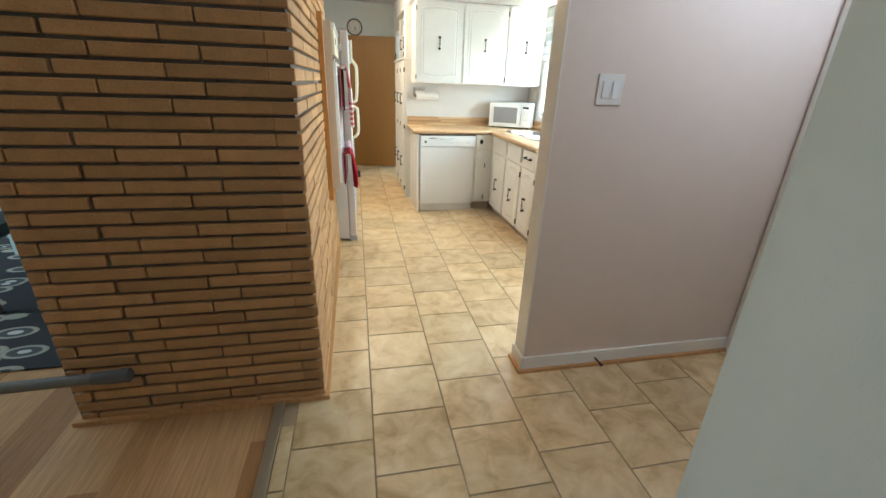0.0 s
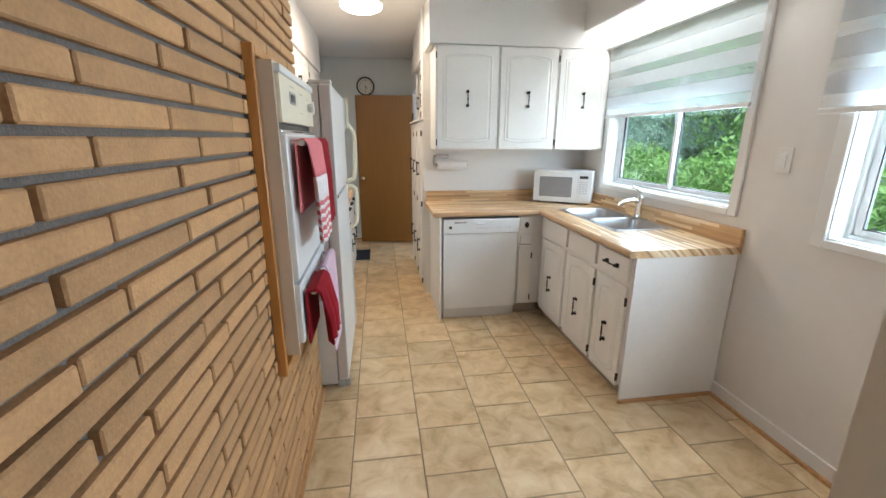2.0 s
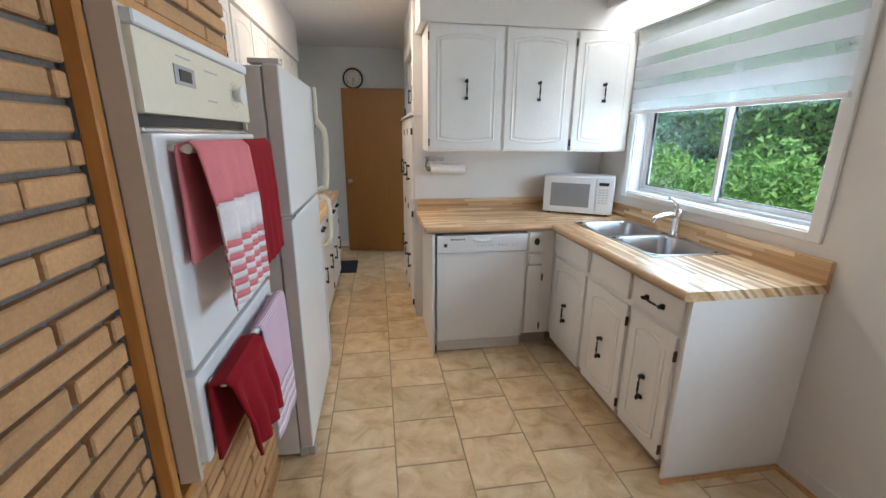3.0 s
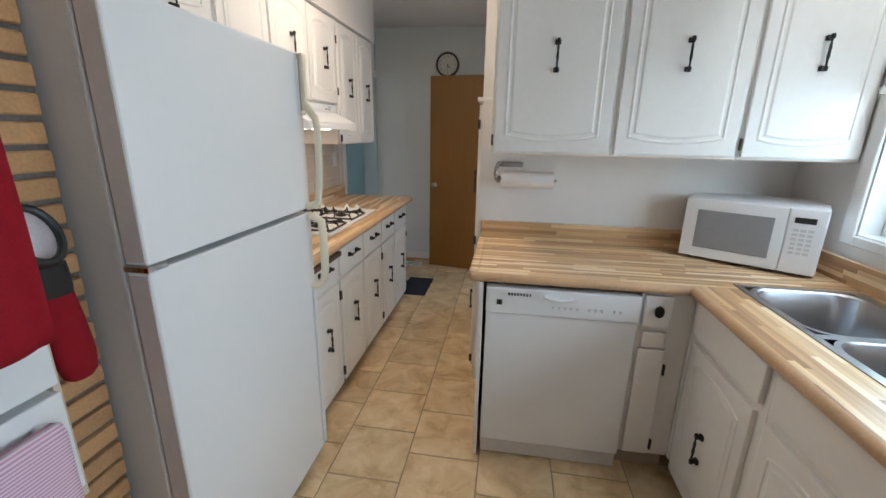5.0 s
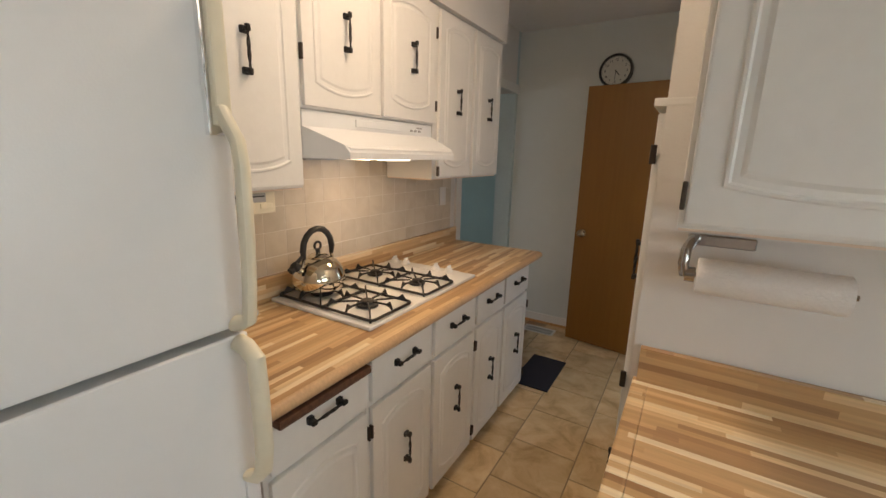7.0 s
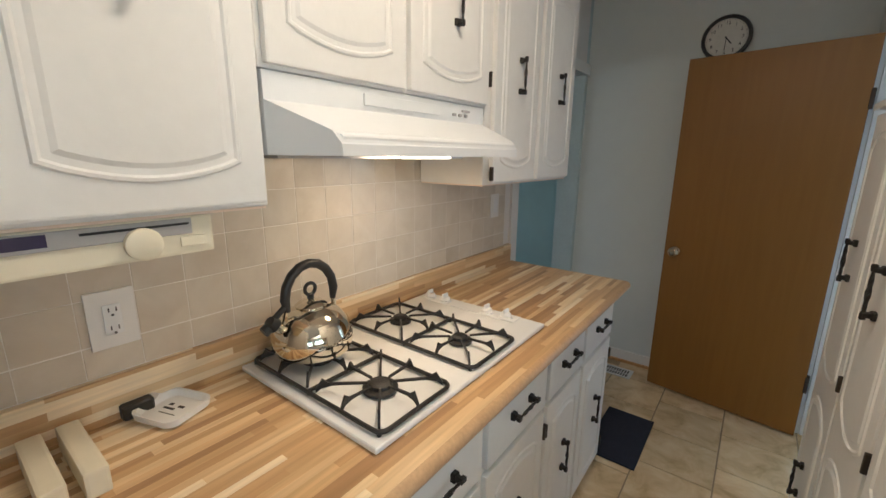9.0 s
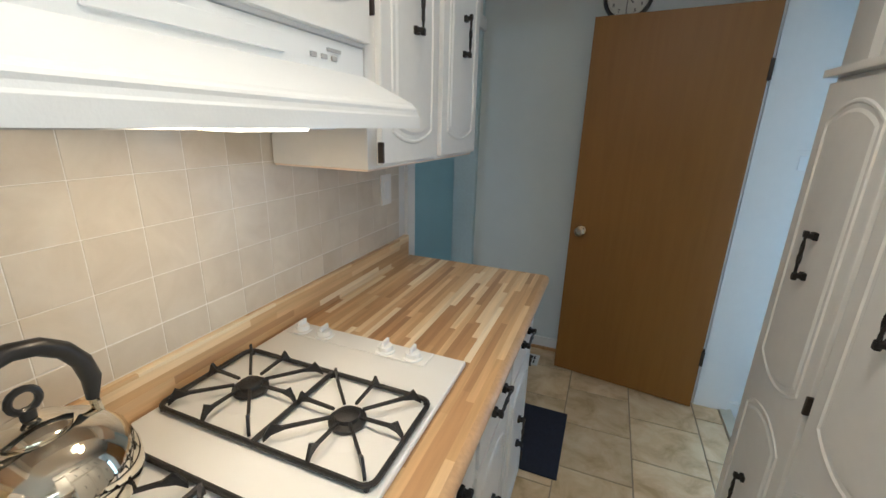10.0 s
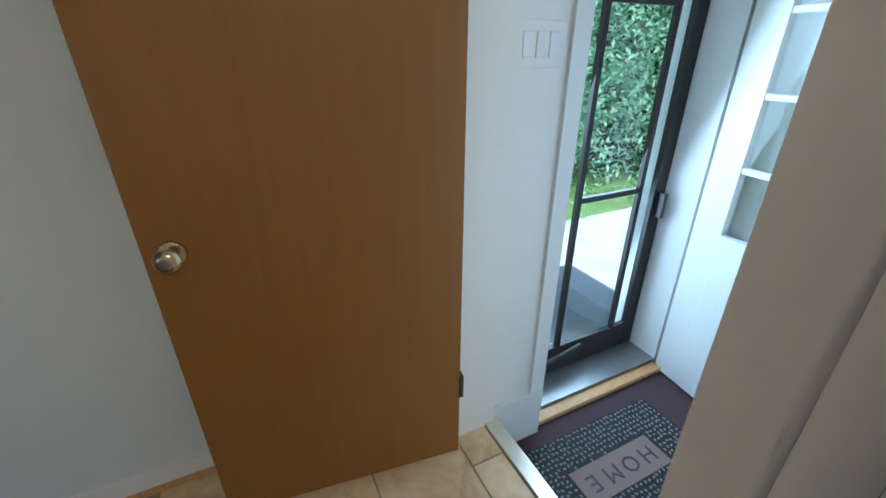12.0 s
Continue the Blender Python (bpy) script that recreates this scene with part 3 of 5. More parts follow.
    front(c, "door", dw, 0.60, (off + 0.0, -FZ, 0.092), (dw / 2, 0.275), [(dw + 0.006, 0.52), (dw + 0.006, 0.06)] if a < 2.1 else None, arc=0.03)
end = part("cabinet_side_panel", one(1.70, 2.30, 1.650, 1.664, 0.02, 0.868), CAB, label="white painted plain end panel of the sink cabinets", category="panel")
# corner unit and dishwasher
c = cabinet("base_cabinet", SOUTH(1.49, 2.925), 0.205, 0.59, 0.10, 0.868, "narrow white painted cabinet between dishwasher and corner", "cabinet", "cabinets along the sink wall")
nd = front(c, "drawer", 0.105, 0.135, (0.012, -FZ, 0.722))
bm = bmesh.new()
lathe(bm, [(0.016, 0), (0.019, 0.003), (0.019, 0.010), (0.012, 0.014)], (0.055, 0, 0.07), 8, "Y")
for v in bm.verts:
    v.co.y = -v.co.y
    v.co.z = 0.07 + (v.co.z - 0.07) * 1.35
part("knob", bm, IRON, nd, "black iron knob")
front(c, "drawer", 0.09, 0.065, (0.020, -FZ, 0.632))
front(c, "drawer", 0.105, 0.51, (0.012, -FZ, 0.112), None, [(0.111, 0.42), (0.111, 0.05)])
part("cabinet_side_panel", one(0.838, 0.855, 2.895, 3.525, 0.0, 0.868), CAB, label="white painted panel between dishwasher and passage", category="panel")
part("corner_filler", one(1.696, 1.712, 2.906, 2.925, 0.10, 0.868), CAB, label="white filler strip in the corner of the base cabinets", category="panel")

dw = thing("dishwasher", SOUTH(0.868, 2.90), "white built-in dishwasher with a control strip, under the counter", "dishwasher")
part("tub", one(0.0, 0.615, 0.045, 0.60, 0.04, 0.842), WHITEAPP, dw)
part("door_panel", one(0.002, 0.613, 0.0, 0.034, 0.095, 0.735, 0.004, 2), WHITEAPP, dw)
cp = part("control_panel", one(0.0, 0.615, -0.010, 0.034, 0.738, 0.853, 0.008, 2), WHITEAPP, dw)
part("kick_plate", one(0.004, 0.611, 0.022, 0.033, 0.006, 0.090, 0.002), mat("kick_grey", (0.66, 0.65, 0.63), 0.45), dw)
bm = bmesh.new()
for i in range(8):
    box(bm, 0.09 + i * 0.0125, 0.098 + i * 0.0125 - i * 0.0004, -0.0125, -0.009, 0.822, 0.833)
part("vent_slots", bm, BLACK, cp)
part("latch_handle", tube(bmesh.new(), [(0.235 + i * 0.016, -0.015 - 0.006 * math.sin(math.pi * i / 8), 0.828 - 0.012 * math.sin(math.pi * i / 8)) for i in range(9)], 0.008, 8), WHITEAPP, cp, smooth=True)
for i in range(12):
    if i not in (5, 9):
        part("button_mark", one(0.27 + i * 0.024, 0.281 + i * 0.024, -0.0125, -0.009, 0.782, 0.785), GREYPLASTIC, cp)
        part("button_mark", one(0.272 + i * 0.024, 0.279 + i * 0.024, -0.0125, -0.009, 0.775, 0.777), GREYPLASTIC, cp)
part("badge", one(0.045, 0.067, -0.0125, -0.009, 0.778, 0.800), BLACK, cp)

# counters
def slab(name, outline, z0, z1, material, label, category="worktop", bevel=0.012):
    bm = bmesh.new()
    lo = [bm.verts.new((x, y, z0)) for x, y in outline]
    hi = [bm.verts.new((x, y, z1)) for x, y in outline]
    n = len(outline)
    bm.faces.new(lo[::-1])
    top = bm.faces.new(hi)
    for i in range(n):
        bm.faces.new((lo[i], lo[(i + 1) % n], hi[(i + 1) % n], hi[i]))
    bmesh.ops.bevel(bm, geom=list(top.edges), offset=bevel, segments=3, affect="EDGES", profile=0.5)
    return part(name, bm, material, label=label, category=category)


CZ0, CZ1 = 0.870, 0.910
SINK = (1.845, 2.235, 2.10, 2.94)
wt1 = thing("worktop", (1.7, 2.9, 0.87), "light butcher-block laminate worktop on the sink cabinets", "worktop")


def strip_part(name, pieces, material, parent):
    bm = bmesh.new()
    for b in pieces:
        box(bm, *b)
    return under(part(name, bm, material), parent)


sy0, sy1 = SINK[2], SINK[3]
for b in [(1.668, 2.306, 1.640, sy0, CZ0, CZ1), (1.668, SINK[0], sy0, 2.905, CZ0, CZ1), (SINK[1], 2.306, sy0, 2.905, CZ0, CZ1)]:
    strip_part("slab_along_wall", [b], BUTCHY, wt1)
for b in [(0.83, SINK[0], 2.905, 3.522, CZ0, CZ1), (SINK[0], 2.306, sy1, 3.522, CZ0, CZ1), (SINK[1], 2.306, 2.905, sy1, CZ0, CZ1)]:
    strip_part("slab_over_dishwasher", [b], BUTCHX, wt1)
corner_cut = under(part("slab_nose", box(bmesh.new(), 0.79, 0.83, 2.925, 3.522, CZ0, CZ1, 0.006, 2), BUTCHX), wt1)
bm = bmesh.new()
rod(bm, (1.668, 1.640, 0.890), (1.668, 2.89, 0.890), 0.0195, 16)
rod(bm, (0.80, 2.905, 0.890), (1.68, 2.905, 0.890), 0.0195, 16)
under(part("rounded_edge", bm, mat("edge_wood", (0.55, 0.36, 0.20), 0.35, vary=0.15, scale=12), smooth=True), wt1)
strip_part("upstand", [(2.284, 2.306, 1.640, 3.50, CZ1, 1.005)], BUTCHY, wt1)
strip_part("upstand_back", [(0.80, 2.283, 3.500, 3.522, CZ1, 1.005)], BUTCHX, wt1)
wt2 = thing("worktop", (0.0, 3.8, 0.87), "light butcher-block laminate worktop on the stove cabinets", "worktop")
strip_part("slab", [(-0.549, 0.078, 2.866, 4.86, CZ0, CZ1)], BUTCHY, wt2)
bm = bmesh.new()
rod(bm, (0.078, 2.866, 0.890), (0.078, 4.86, 0.890), 0.0195, 16)
under(part("rounded_edge", bm, mat("edge_wood_b", (0.55, 0.36, 0.20), 0.35, vary=0.15, scale=12), smooth=True), wt2)
strip_part("upstand", [(-0.549, -0.527, 2.80, 4.835, CZ1, 1.010)], BUTCHY, wt2)

# stove run: fronts face +x
bases = [(2.86, 3.235), (3.235, 3.61), (3.61, 3.985), (3.985, 4.325), (4.325, 4.70)]
for i, (a, b) in enumerate(bases):
    w = b - a
    c = cabinet("base_cabinet", WEST(0.055, a), w - 0.001, 0.60, 0.09, 0.868, "white painted base cabinet with a drawer and arched-panel door", "cabinet", "cabinets along the stove wall")
    front(c, "drawer", w - 0.026, 0.128 if i == 0 else 0.150, (0.013, -FZ, 0.712), ((w - 0.026) / 2, 0.092), None, True)
    d = w - 0.026
    front(c, "door", d, 0.610, (0.013, -FZ, 0.080), (d / 2, 0.34 if i == 3 or i == 4 else 0.36), [(-0.006 if i % 2 else d + 0.006, 0.53), (-0.006 if i % 2 else d + 0.006, 0.07)], arc=0.035)
brd = thing("cutting_board", (0.08, 3.05, 0.87), "dark brown edge of a pull-out wooden cutting board", "cutting board")
under(part("board_edge", box(bmesh.new(), 0.056, 0.099, 2.888, 3.218, 0.843, 0.8665, 0.007, 2), DARKWOOD), brd)


def upper(m, w, z0, z1, label, group, doors, depth=0.283, under_mat=True, **kw):
    c = cabinet("wall_cabinet", m, w, depth, z0, z1, label, "cabinet", group, kick=False, under_mat=under_mat)
    for x, dw_, hz, hg in doors:
        front(c, "door", dw_, z1 - z0 - 0.02, (x, -FZ, z0 + 0.008), (dw_ / 2, hz), hg, **kw)
    return c


G = "wall cabinets over the stove counter"
upper(WEST(-0.256, 2.905), 0.386, 1.380, 2.168, "white painted wall cabinet with an arched door beside the hood", G, [(0.012, 0.365, 0.375, None)])
upper(WEST(-0.256, 3.292), 0.396, 1.636, 2.168, "short white painted wall cabinet above the range hood", G, [(0.010, 0.376, 0.255, [(-0.006, 0.16)])], under_mat=False)
upper(WEST(-0.256, 3.689), 0.394, 1.636, 2.168, "short white painted wall cabinet above the range hood", G, [(0.010, 0.380, 0.255, [(0.386, 0.40), (0.386, 0.08)])], under_mat=False)
upper(WEST(-0.256, 4.084), 0.388, 1.380, 2.168, "tall white painted wall cabinet with an arched panel door", G, [(0.038, 0.335, 0.375, [(-0.006, 0.03)])])
upper(WEST(-0.256, 4.473), 0.372, 1.380, 2.168, "tall white painted wall cabinet with an arched panel door", G, [(0.014, 0.345, 0.375, None)])
for a in (2.03, 2.467):
    upper(WEST(-0.256, a), 0.436, 1.83, 2.168, "small white painted wall cabinet above the refrigerator", G, [(0.010, 0.412, 0.08, None)], under_mat=False, arc=0.02)
G = "wall cabinets over the dishwasher"
for a, b, hs in ((0.846, 1.358, [(-0.006, 0.70), (-0.006, 0.05)]), (1.358, 1.852, [(0.485, 0.70), (0.485, 0.05)]), (1.852, 2.304, None)):
    upper(SOUTH(a, 3.180), b - a - 0.001, 1.382, 2.170, "white painted wall cabinet with an arched panel door above the counter", G, [(0.010, b - a - 0.026, 0.385, hs)], depth=0.34, arc=0.022)

# pantry
G = "tall pantry cabinets beside the passage"
ph = [(3.535, 3.94), (3.94, 4.315), (4.315, 4.69)]
for i, (a, b) in enumerate(ph):
    w = b - a
    c = thing("pantry_cabinet", EAST(0.780, b), "tall white painted pantry cabinet with two-panel doors", "cabinet", G)
    part("body", one(0, w - 0.001, 0, 0.40, 0.07, 1.625, 0.0015), CAB, c)
    part("toe_kick", one(0, w - 0.001, 0.05, 0.065, 0.001, 0.069), mat_kick, c)
    part("ledge", one(-0.012 if i == 2 else 0.0, w - 0.001 + (0.012 if i == 0 else 0), -0.028, 0.40, 1.626, 1.646, 0.004, 2), CAB, c)
    front(c, "door", w - 0.020, 1.53, (0.010, -FZ, 0.082), [((w - 0.02) / 2, 1.11), ((w - 0.02) / 2, 0.36)], [(w - 0.014, 1.43), (w - 0.014, 0.80), (w - 0.014, 0.05)],
          panels=[(0, 0.70, 0.05, True), (0.69, 1.53, 0.05, True)], margin=0.045)
    u = thing("wall_cabinet", EAST(0.862, b), "short white painted cabinet above the tall pantry", "cabinet", G)
    part("body", one(0, w - 0.001, 0, 0.30, 1.648, 2.168, 0.0015), CAB, u)
    front(u, "door", w - 0.020, 0.50, (0.010, -FZ, 1.658), ((w - 0.02) / 2, 0.18), [(w - 0.014, 0.42), (w - 0.014, 0.06)], arc=0.02)
part("pantry_side_panel", one(0.781, 1.2, 3.526, 3.534, 0.0, 1.62), CAB, label="white painted side of the tall pantry", category="panel")

# ---- appliances ----
fr = thing("refrigerator", WEST(0.158, 2.028), "white top-freezer refrigerator with yellowed handles, beside the brick wall", "refrigerator")
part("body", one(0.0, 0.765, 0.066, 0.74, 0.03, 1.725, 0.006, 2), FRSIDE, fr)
for n, z0, z1 in (("freezer_door", 1.170, 1.733), ("fridge_door", 0.06, 1.154)):
    d = part(n, one(0.0, 0.765, 0.0, 0.058, z0, z1, 0.008, 3), WHITEAPP, fr)
    part("gasket", one(0.012, 0.753, 0.0585, 0.0655, z0 + 0.01, z1 - 0.01), GREYPLASTIC, d)
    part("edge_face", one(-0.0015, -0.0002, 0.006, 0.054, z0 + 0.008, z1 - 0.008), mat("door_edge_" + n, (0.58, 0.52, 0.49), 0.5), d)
    if n == "freezer_door":
        part("handle_plate", one(0.720, 0.760, -0.014, -0.0005, 1.52, 1.725, 0.004, 2), CHROME, d, "chrome and cream upper part of the handle")
        part("handle_grip_top", one(0.726, 0.754, -0.030, -0.0145, 1.535, 1.728, 0.006, 3), CREAM, d)
        part("handle_grip", tube(bmesh.new(), [(0.740, -0.020, 1.56), (0.740, -0.030, 1.545), (0.740, -0.058, 1.510), (0.740, -0.064, 1.47), (0.740, -0.062, 1.35), (0.740, -0.056, 1.26), (0.740, -0.048, 1.198), (0.740, -0.02, 1.184), (0.740, -0.004, 1.180)], 0.017, 12, 0.75), CREAM, d, "cream plastic bar handle", smooth=True)
    else:
        part("handle_grip", tube(bmesh.new(), [(0.740, -0.004, 1.142), (0.740, -0.03, 1.139), (0.740, -0.056, 1.122), (0.740, -0.060, 1.06), (0.740, -0.060, 0.93), (0.740, -0.052, 0.88), (0.740, -0.028, 0.852), (0.740, -0.004, 0.845)], 0.017, 12, 0.75), CREAM, d, "cream plastic bar handle", smooth=True)
        part("trim_bar", one(0.728, 0.752, -0.010, -0.0005, 0.08, 0.84, 0.003, 2), WHITEAPP, d)
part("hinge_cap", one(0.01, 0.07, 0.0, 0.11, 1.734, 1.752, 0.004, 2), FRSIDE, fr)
part("middle_hinge", one(-0.006, 0.05, -0.004, 0.06, 1.1555, 1.1685, 0.001), CHROME, fr)
part("foot_grille", one(0.01, 0.755, 0.03, 0.066, 0.005, 0.055, 0.002), GREYPLASTIC, fr)
part("foot_hinge", one(0.02, 0.06, -0.004, 0.03, 0.0, 0.05, 0.003), GREYPLASTIC, fr)

ov = thing("wall_oven", WEST(0.054, 1.17), "white built-in double wall oven set into the brick wall", "oven")
for b in ((0.016, 0.030, -0.020, 0.024, 0.705, 1.700), (0.682, 0.696, -0.020, 0.024, 0.705, 1.700), (0.030, 0.682, -0.020, 0.024, 1.694, 1.700), (0.030, 0.682, -0.010, 0.024, 0.705, 0.720)):
    part("surround", one(*b), BEIGE, ov)
bm = bmesh.new()
for b in ((-0.010, 0.014, 0.0245, 0.058, 0.632, 1.742), (0.698, 0.722, 0.0245, 0.058, 0.632, 1.742), (0.014, 0.698, 0.0245, 0.058, 1.712, 1.742), (0.014, 0.698, 0.0245, 0.058, 0.632, 0.660)):
    box(bm, *b, 0.003)
part("trim_moulding", bm, ORANGEPINE, ov, "orange pine moulding against the brick")
part("chassis", one(0.0305, 0.6815, 0.006, 0.5, 0.722, 1.6935), WHITEAPP, ov)
cpn = part("control_panel", one(0.031, 0.681, -0.034, 0.005, 1.520, 1.668, 0.006, 2), CREAM, ov)
part("top_trim", one(0.031, 0.681, -0.040, -0.001, 1.669, 1.6935, 0.003), WHITEAPP, cpn)
part("clock_display", one(0.17, 0.27, -0.0365, -0.0345, 1.585, 1.625), GREYPLASTIC, cpn)
part("clock_screen", one(0.19, 0.25, -0.038, -0.0366, 1.593, 1.617), BLACK, cpn)
for kx in (0.55,):
    part("oven_knob", lathe(bmesh.new(), [(0.026, 0), (0.026, 0.004), (0.019, 0.006), (0.017, 0.022), (0.0155, 0.024)], (kx, -0.0585, 1.595), 24, "Y"), WHITEAPP, cpn, "white round oven dial", smooth=True)
bm = bmesh.new()
for i in range(10):
    a = math.pi * (0.15 + 0.19 * i)
    box(bm, 0.55 + 0.036 * math.cos(a) - 0.003, 0.55 + 0.036 * math.cos(a) + 0.003, -0.0355, -0.0342, 1.595 + 0.036 * math.sin(a) - 0.001, 1.595 + 0.036 * math.sin(a) + 0.001)
for x0, x1, z in ((0.34, 0.42, 1.655), (0.19, 0.26, 1.665), (0.34, 0.40, 1.585)):
    box(bm, x0, x1, -0.0355, -0.0342, z - 0.022, z - 0.020)
part("dial_marks", bm, GREYPLASTIC, cpn)
part("vent_gap", one(0.030, 0.682, -0.010, 0.0055, 1.497, 1.519), BLACK, ov, "black vent slot")
part("vent_trim", one(0.030, 0.682, -0.028, 0.004, 1.486, 1.4965, 0.003), CHROME, ov)
for n, z0, z1, hz in (("upper_oven_door", 0.985, 1.484, 1.455), ("lower_oven_door", 0.742, 0.968, 0.925)):
    d = part(n, one(0.030, 0.682, -0.040, 0.004, z0, z1, 0.008, 3), WHITEAPP, ov)
    bm = bmesh.new()
    rod(bm, (0.07, -0.078, hz), (0.64, -0.078, hz), 0.010, 14)
    for hx in (0.085, 0.625):
        rod(bm, (hx, -0.041, hz), (hx, -0.078, hz), 0.008, 10)
    part("bar_handle", bm, WHITEAPP, d, "white bar handle", smooth=True)


def hanging(name, label, w, drop_f, drop_b, x, z, mats, folds=3, amp=0.006, skew=0.0, off=0.0, seed=0, thick=0.004):
    """A cloth folded over a bar, with stripes: mats is a list of (from, to, material) along the front drop."""
    rng = random.Random(seed)
    t = thing(name, WEST(0.054, 1.17), label, "towel", "towels on the oven handles")
    ph_ = rng.random() * 6

    def surf(s, u):
        wob = amp * math.sin(folds * math.pi * u + ph_) + 0.4 * amp * math.sin(7.3 * u + 2 * ph_)
        if s < drop_b:
            y, zz = -0.078 + 0.016 + off, z - (drop_b - s)
        elif s < drop_b + 0.04:
            a = math.pi * (s - drop_b) / 0.04
            y, zz = -0.078 + (0.016 + off) * math.cos(a), z + 0.014 * math.sin(a)
        else:
            q = s - drop_b - 0.04
            y, zz = -0.078 - 0.016 - off - abs(wob) * min(1, q * 7) - 0.02 * q, z - q
        q = max(0, s - drop_b - 0.04)
        xx = x + (u - 0.5) * w * (1 - 0.10 * min(1, 3 * q)) + skew * q
        return Vector((xx, y, zz + (0.012 * math.sin(2.2 * u + ph_) if s > drop_b + 0.04 else 0) * min(1, q * 5)))
    total = drop_b + 0.04 + drop_f
    for k, (s0, s1, m, nm) in enumerate(mats):
        bm = bmesh.new()
        nu, nv = 18, max(2, int((s1 - s0) * total / 0.02))
        grid = [[bm.verts.new(surf(total * (s0 + (s1 - s0) * j / nv), i / nu)) for i in range(nu + 1)] for j in range(nv + 1)]
        for j in range(nv):
            for i in range(nu):
                bm.faces.new((grid[j][i], grid[j][i + 1], grid[j + 1][i + 1], grid[j + 1][i]))
        o = part(nm, bm, m, t, smooth=True)
        so = o.modifiers.new("thickness", "SOLIDIFY")
        so.thickness = thick
    return t


stripes = [(0.0, 0.62, PINK, "plain_cloth"), (0.62, 0.76, WHITECLOTH, "white_band")]
for i in range(5):
    a = 0.76 + i * 0.048
    stripes += [(a, a + 0.026, PINK, "red_stripe"), (a + 0.026, a + 0.048, WHITECLOTH, "white_stripe")]
hanging("towel", "pink and white striped kitchen towel hanging on the oven handle", 0.34, 0.375, 0.24, 0.235, 1.457, stripes, 4, 0.016, 0.03, 0.006, 3)
hanging("towel", "red terry kitchen towel hanging on the oven handle", 0.25, 0.35, 0.28, 0.528, 1.458, [(0, 1, RED, "cloth")], 3, 0.007, 0.02, 0.004, 5, 0.007)
hanging("towel", "crumpled red terry towel over the lower oven handle", 0.24, 0.25, 0.20, 0.175, 0.928, [(0, 1, RED, "cloth")], 3, 0.020, 0.15, 0.014, 8, 0.009)
hanging("towel", "lavender striped kitchen towel over the lower oven handle", 0.295, 0.41, 0.20, 0.488, 0.928, [(0, 0.76, LAV, "plain_cloth")] + [q for i in range(4) for q in ((0.76 + 0.06 * i, 0.79 + 0.06 * i, WHITECLOTH, "white_stripe"), (0.79 + 0.06 * i, 0.82 + 0.06 * i, LAV, "lavender_stripe"))], 2, 0.006, 0.0, 0.003, 9)

mitt = thing("oven_mitt", (0.06, 1.95, 1.32), "black, white and red oven mitt hanging on the brick", "oven mitt")
for n, prof, m in (("hand_part", [(0.026, 0.945), (0.040, 0.957), (0.048, 1.00), (0.046, 1.08), (0.040, 1.15)], RED), ("cuff", [(0.041, 1.148), (0.047, 1.17), (0.050, 1.21)], BLACK)):
    bm = bmesh.new()
    lathe(bm, prof, (0, 0, 0), 20)
    for v in bm.verts:
        v.co.y, v.co.x = v.co.y * 0.85 + 1.940 - 0.16 * (v.co.z - 0.885), v.co.x * 0.5 + 0.07 + 0.12 * min(0.0, v.co.z - 1.15)
    under(part(n, bm, m, smooth=True), mitt)
ring = [(0.082 - 0.022 * math.sin(a), 1.883 + 0.040 * math.cos(a), 1.272 + 0.050 * math.sin(a)) for a in [2 * math.pi * k / 24 for k in range(25)]]
under(part("opening_band", tube(bmesh.new(), ring, 0.008, 8), BLACK, smooth=True), mitt)
bm = bmesh.new()
top = [bm.verts.new(p) for p in ring[:-1]]
mid = [bm.verts.new((p[0] - 0.014, 1.885 + (p[1] - 1.883) * 0.85, 1.265 + (p[2] - 1.272) * 0.85)) for p in ring[:-1]]
low = [bm.verts.new((p[0] - 0.028, 1.887 + (p[1] - 1.883) * 0.5, 1.255 + (p[2] - 1.272) * 0.5)) for p in ring[:-1]]
ring_f = lambda a, b: [bm.faces.new((a[k], a[(k + 1) % 24], b[(k + 1) % 24], b[k])) for k in range(24)]
ring_f(top, mid)
ring_f(mid, low)
bm.faces.new(low)
under(part("lining", bm, WHITECLOTH, smooth=True), mitt)

# range hood
hd = thing("range_hood", (-0.5, 3.67, 1.5), "white enamel range hood under the short wall cabinets", "range hood")
bm = bmesh.new()
prof = [(-0.549, 1.477), (-0.252, 1.477), (-0.092, 1.477), (-0.092, 1.506), (-0.104, 1.521), (-0.252, 1.580), (-0.252, 1.633), (-0.549, 1.633)]
a_ = [bm.verts.new((x, 3.297 + 0.33 * max(0, x + 0.252), z)) for x, z in prof]
b_ = [bm.verts.new((x, 4.068 - 0.33 * max(0, x + 0.252), z)) for x, z in prof]
for q in (a_, b_[::-1]):
    k = [q[n] if q is a_ else q[7 - n] for n in range(8)]
    bm.faces.new((k[0], k[1], k[5], k[6], k[7]))
    bm.faces.new((k[1], k[2], k[3], k[4], k[5]))
for n in range(8):
    bm.faces.new((a_[n - 1], a_[n], b_[n], b_[n - 1]))
bmesh.ops.bevel(bm, geom=[e for e in bm.edges if all(v.co.x > -0.106 and v.co.z > 1.49 for v in e.verts)], offset=0.007, segments=3, affect="EDGES")
under(part("canopy", bm, WHITEAPP), hd)
under(part("front_strip", box(bmesh.new(), -0.252, -0.247, 3.545, 3.83, 1.592, 1.619, 0.001), WHITEAPP), hd)
bm = bmesh.new()
for y in (3.925, 3.955, 3.985):
    box(bm, -0.252, -0.2472, y - 0.028, y - 0.014, 1.596, 1.604)
box(bm, -0.252, -0.2482, 3.945, 3.985, 1.611, 1.617)
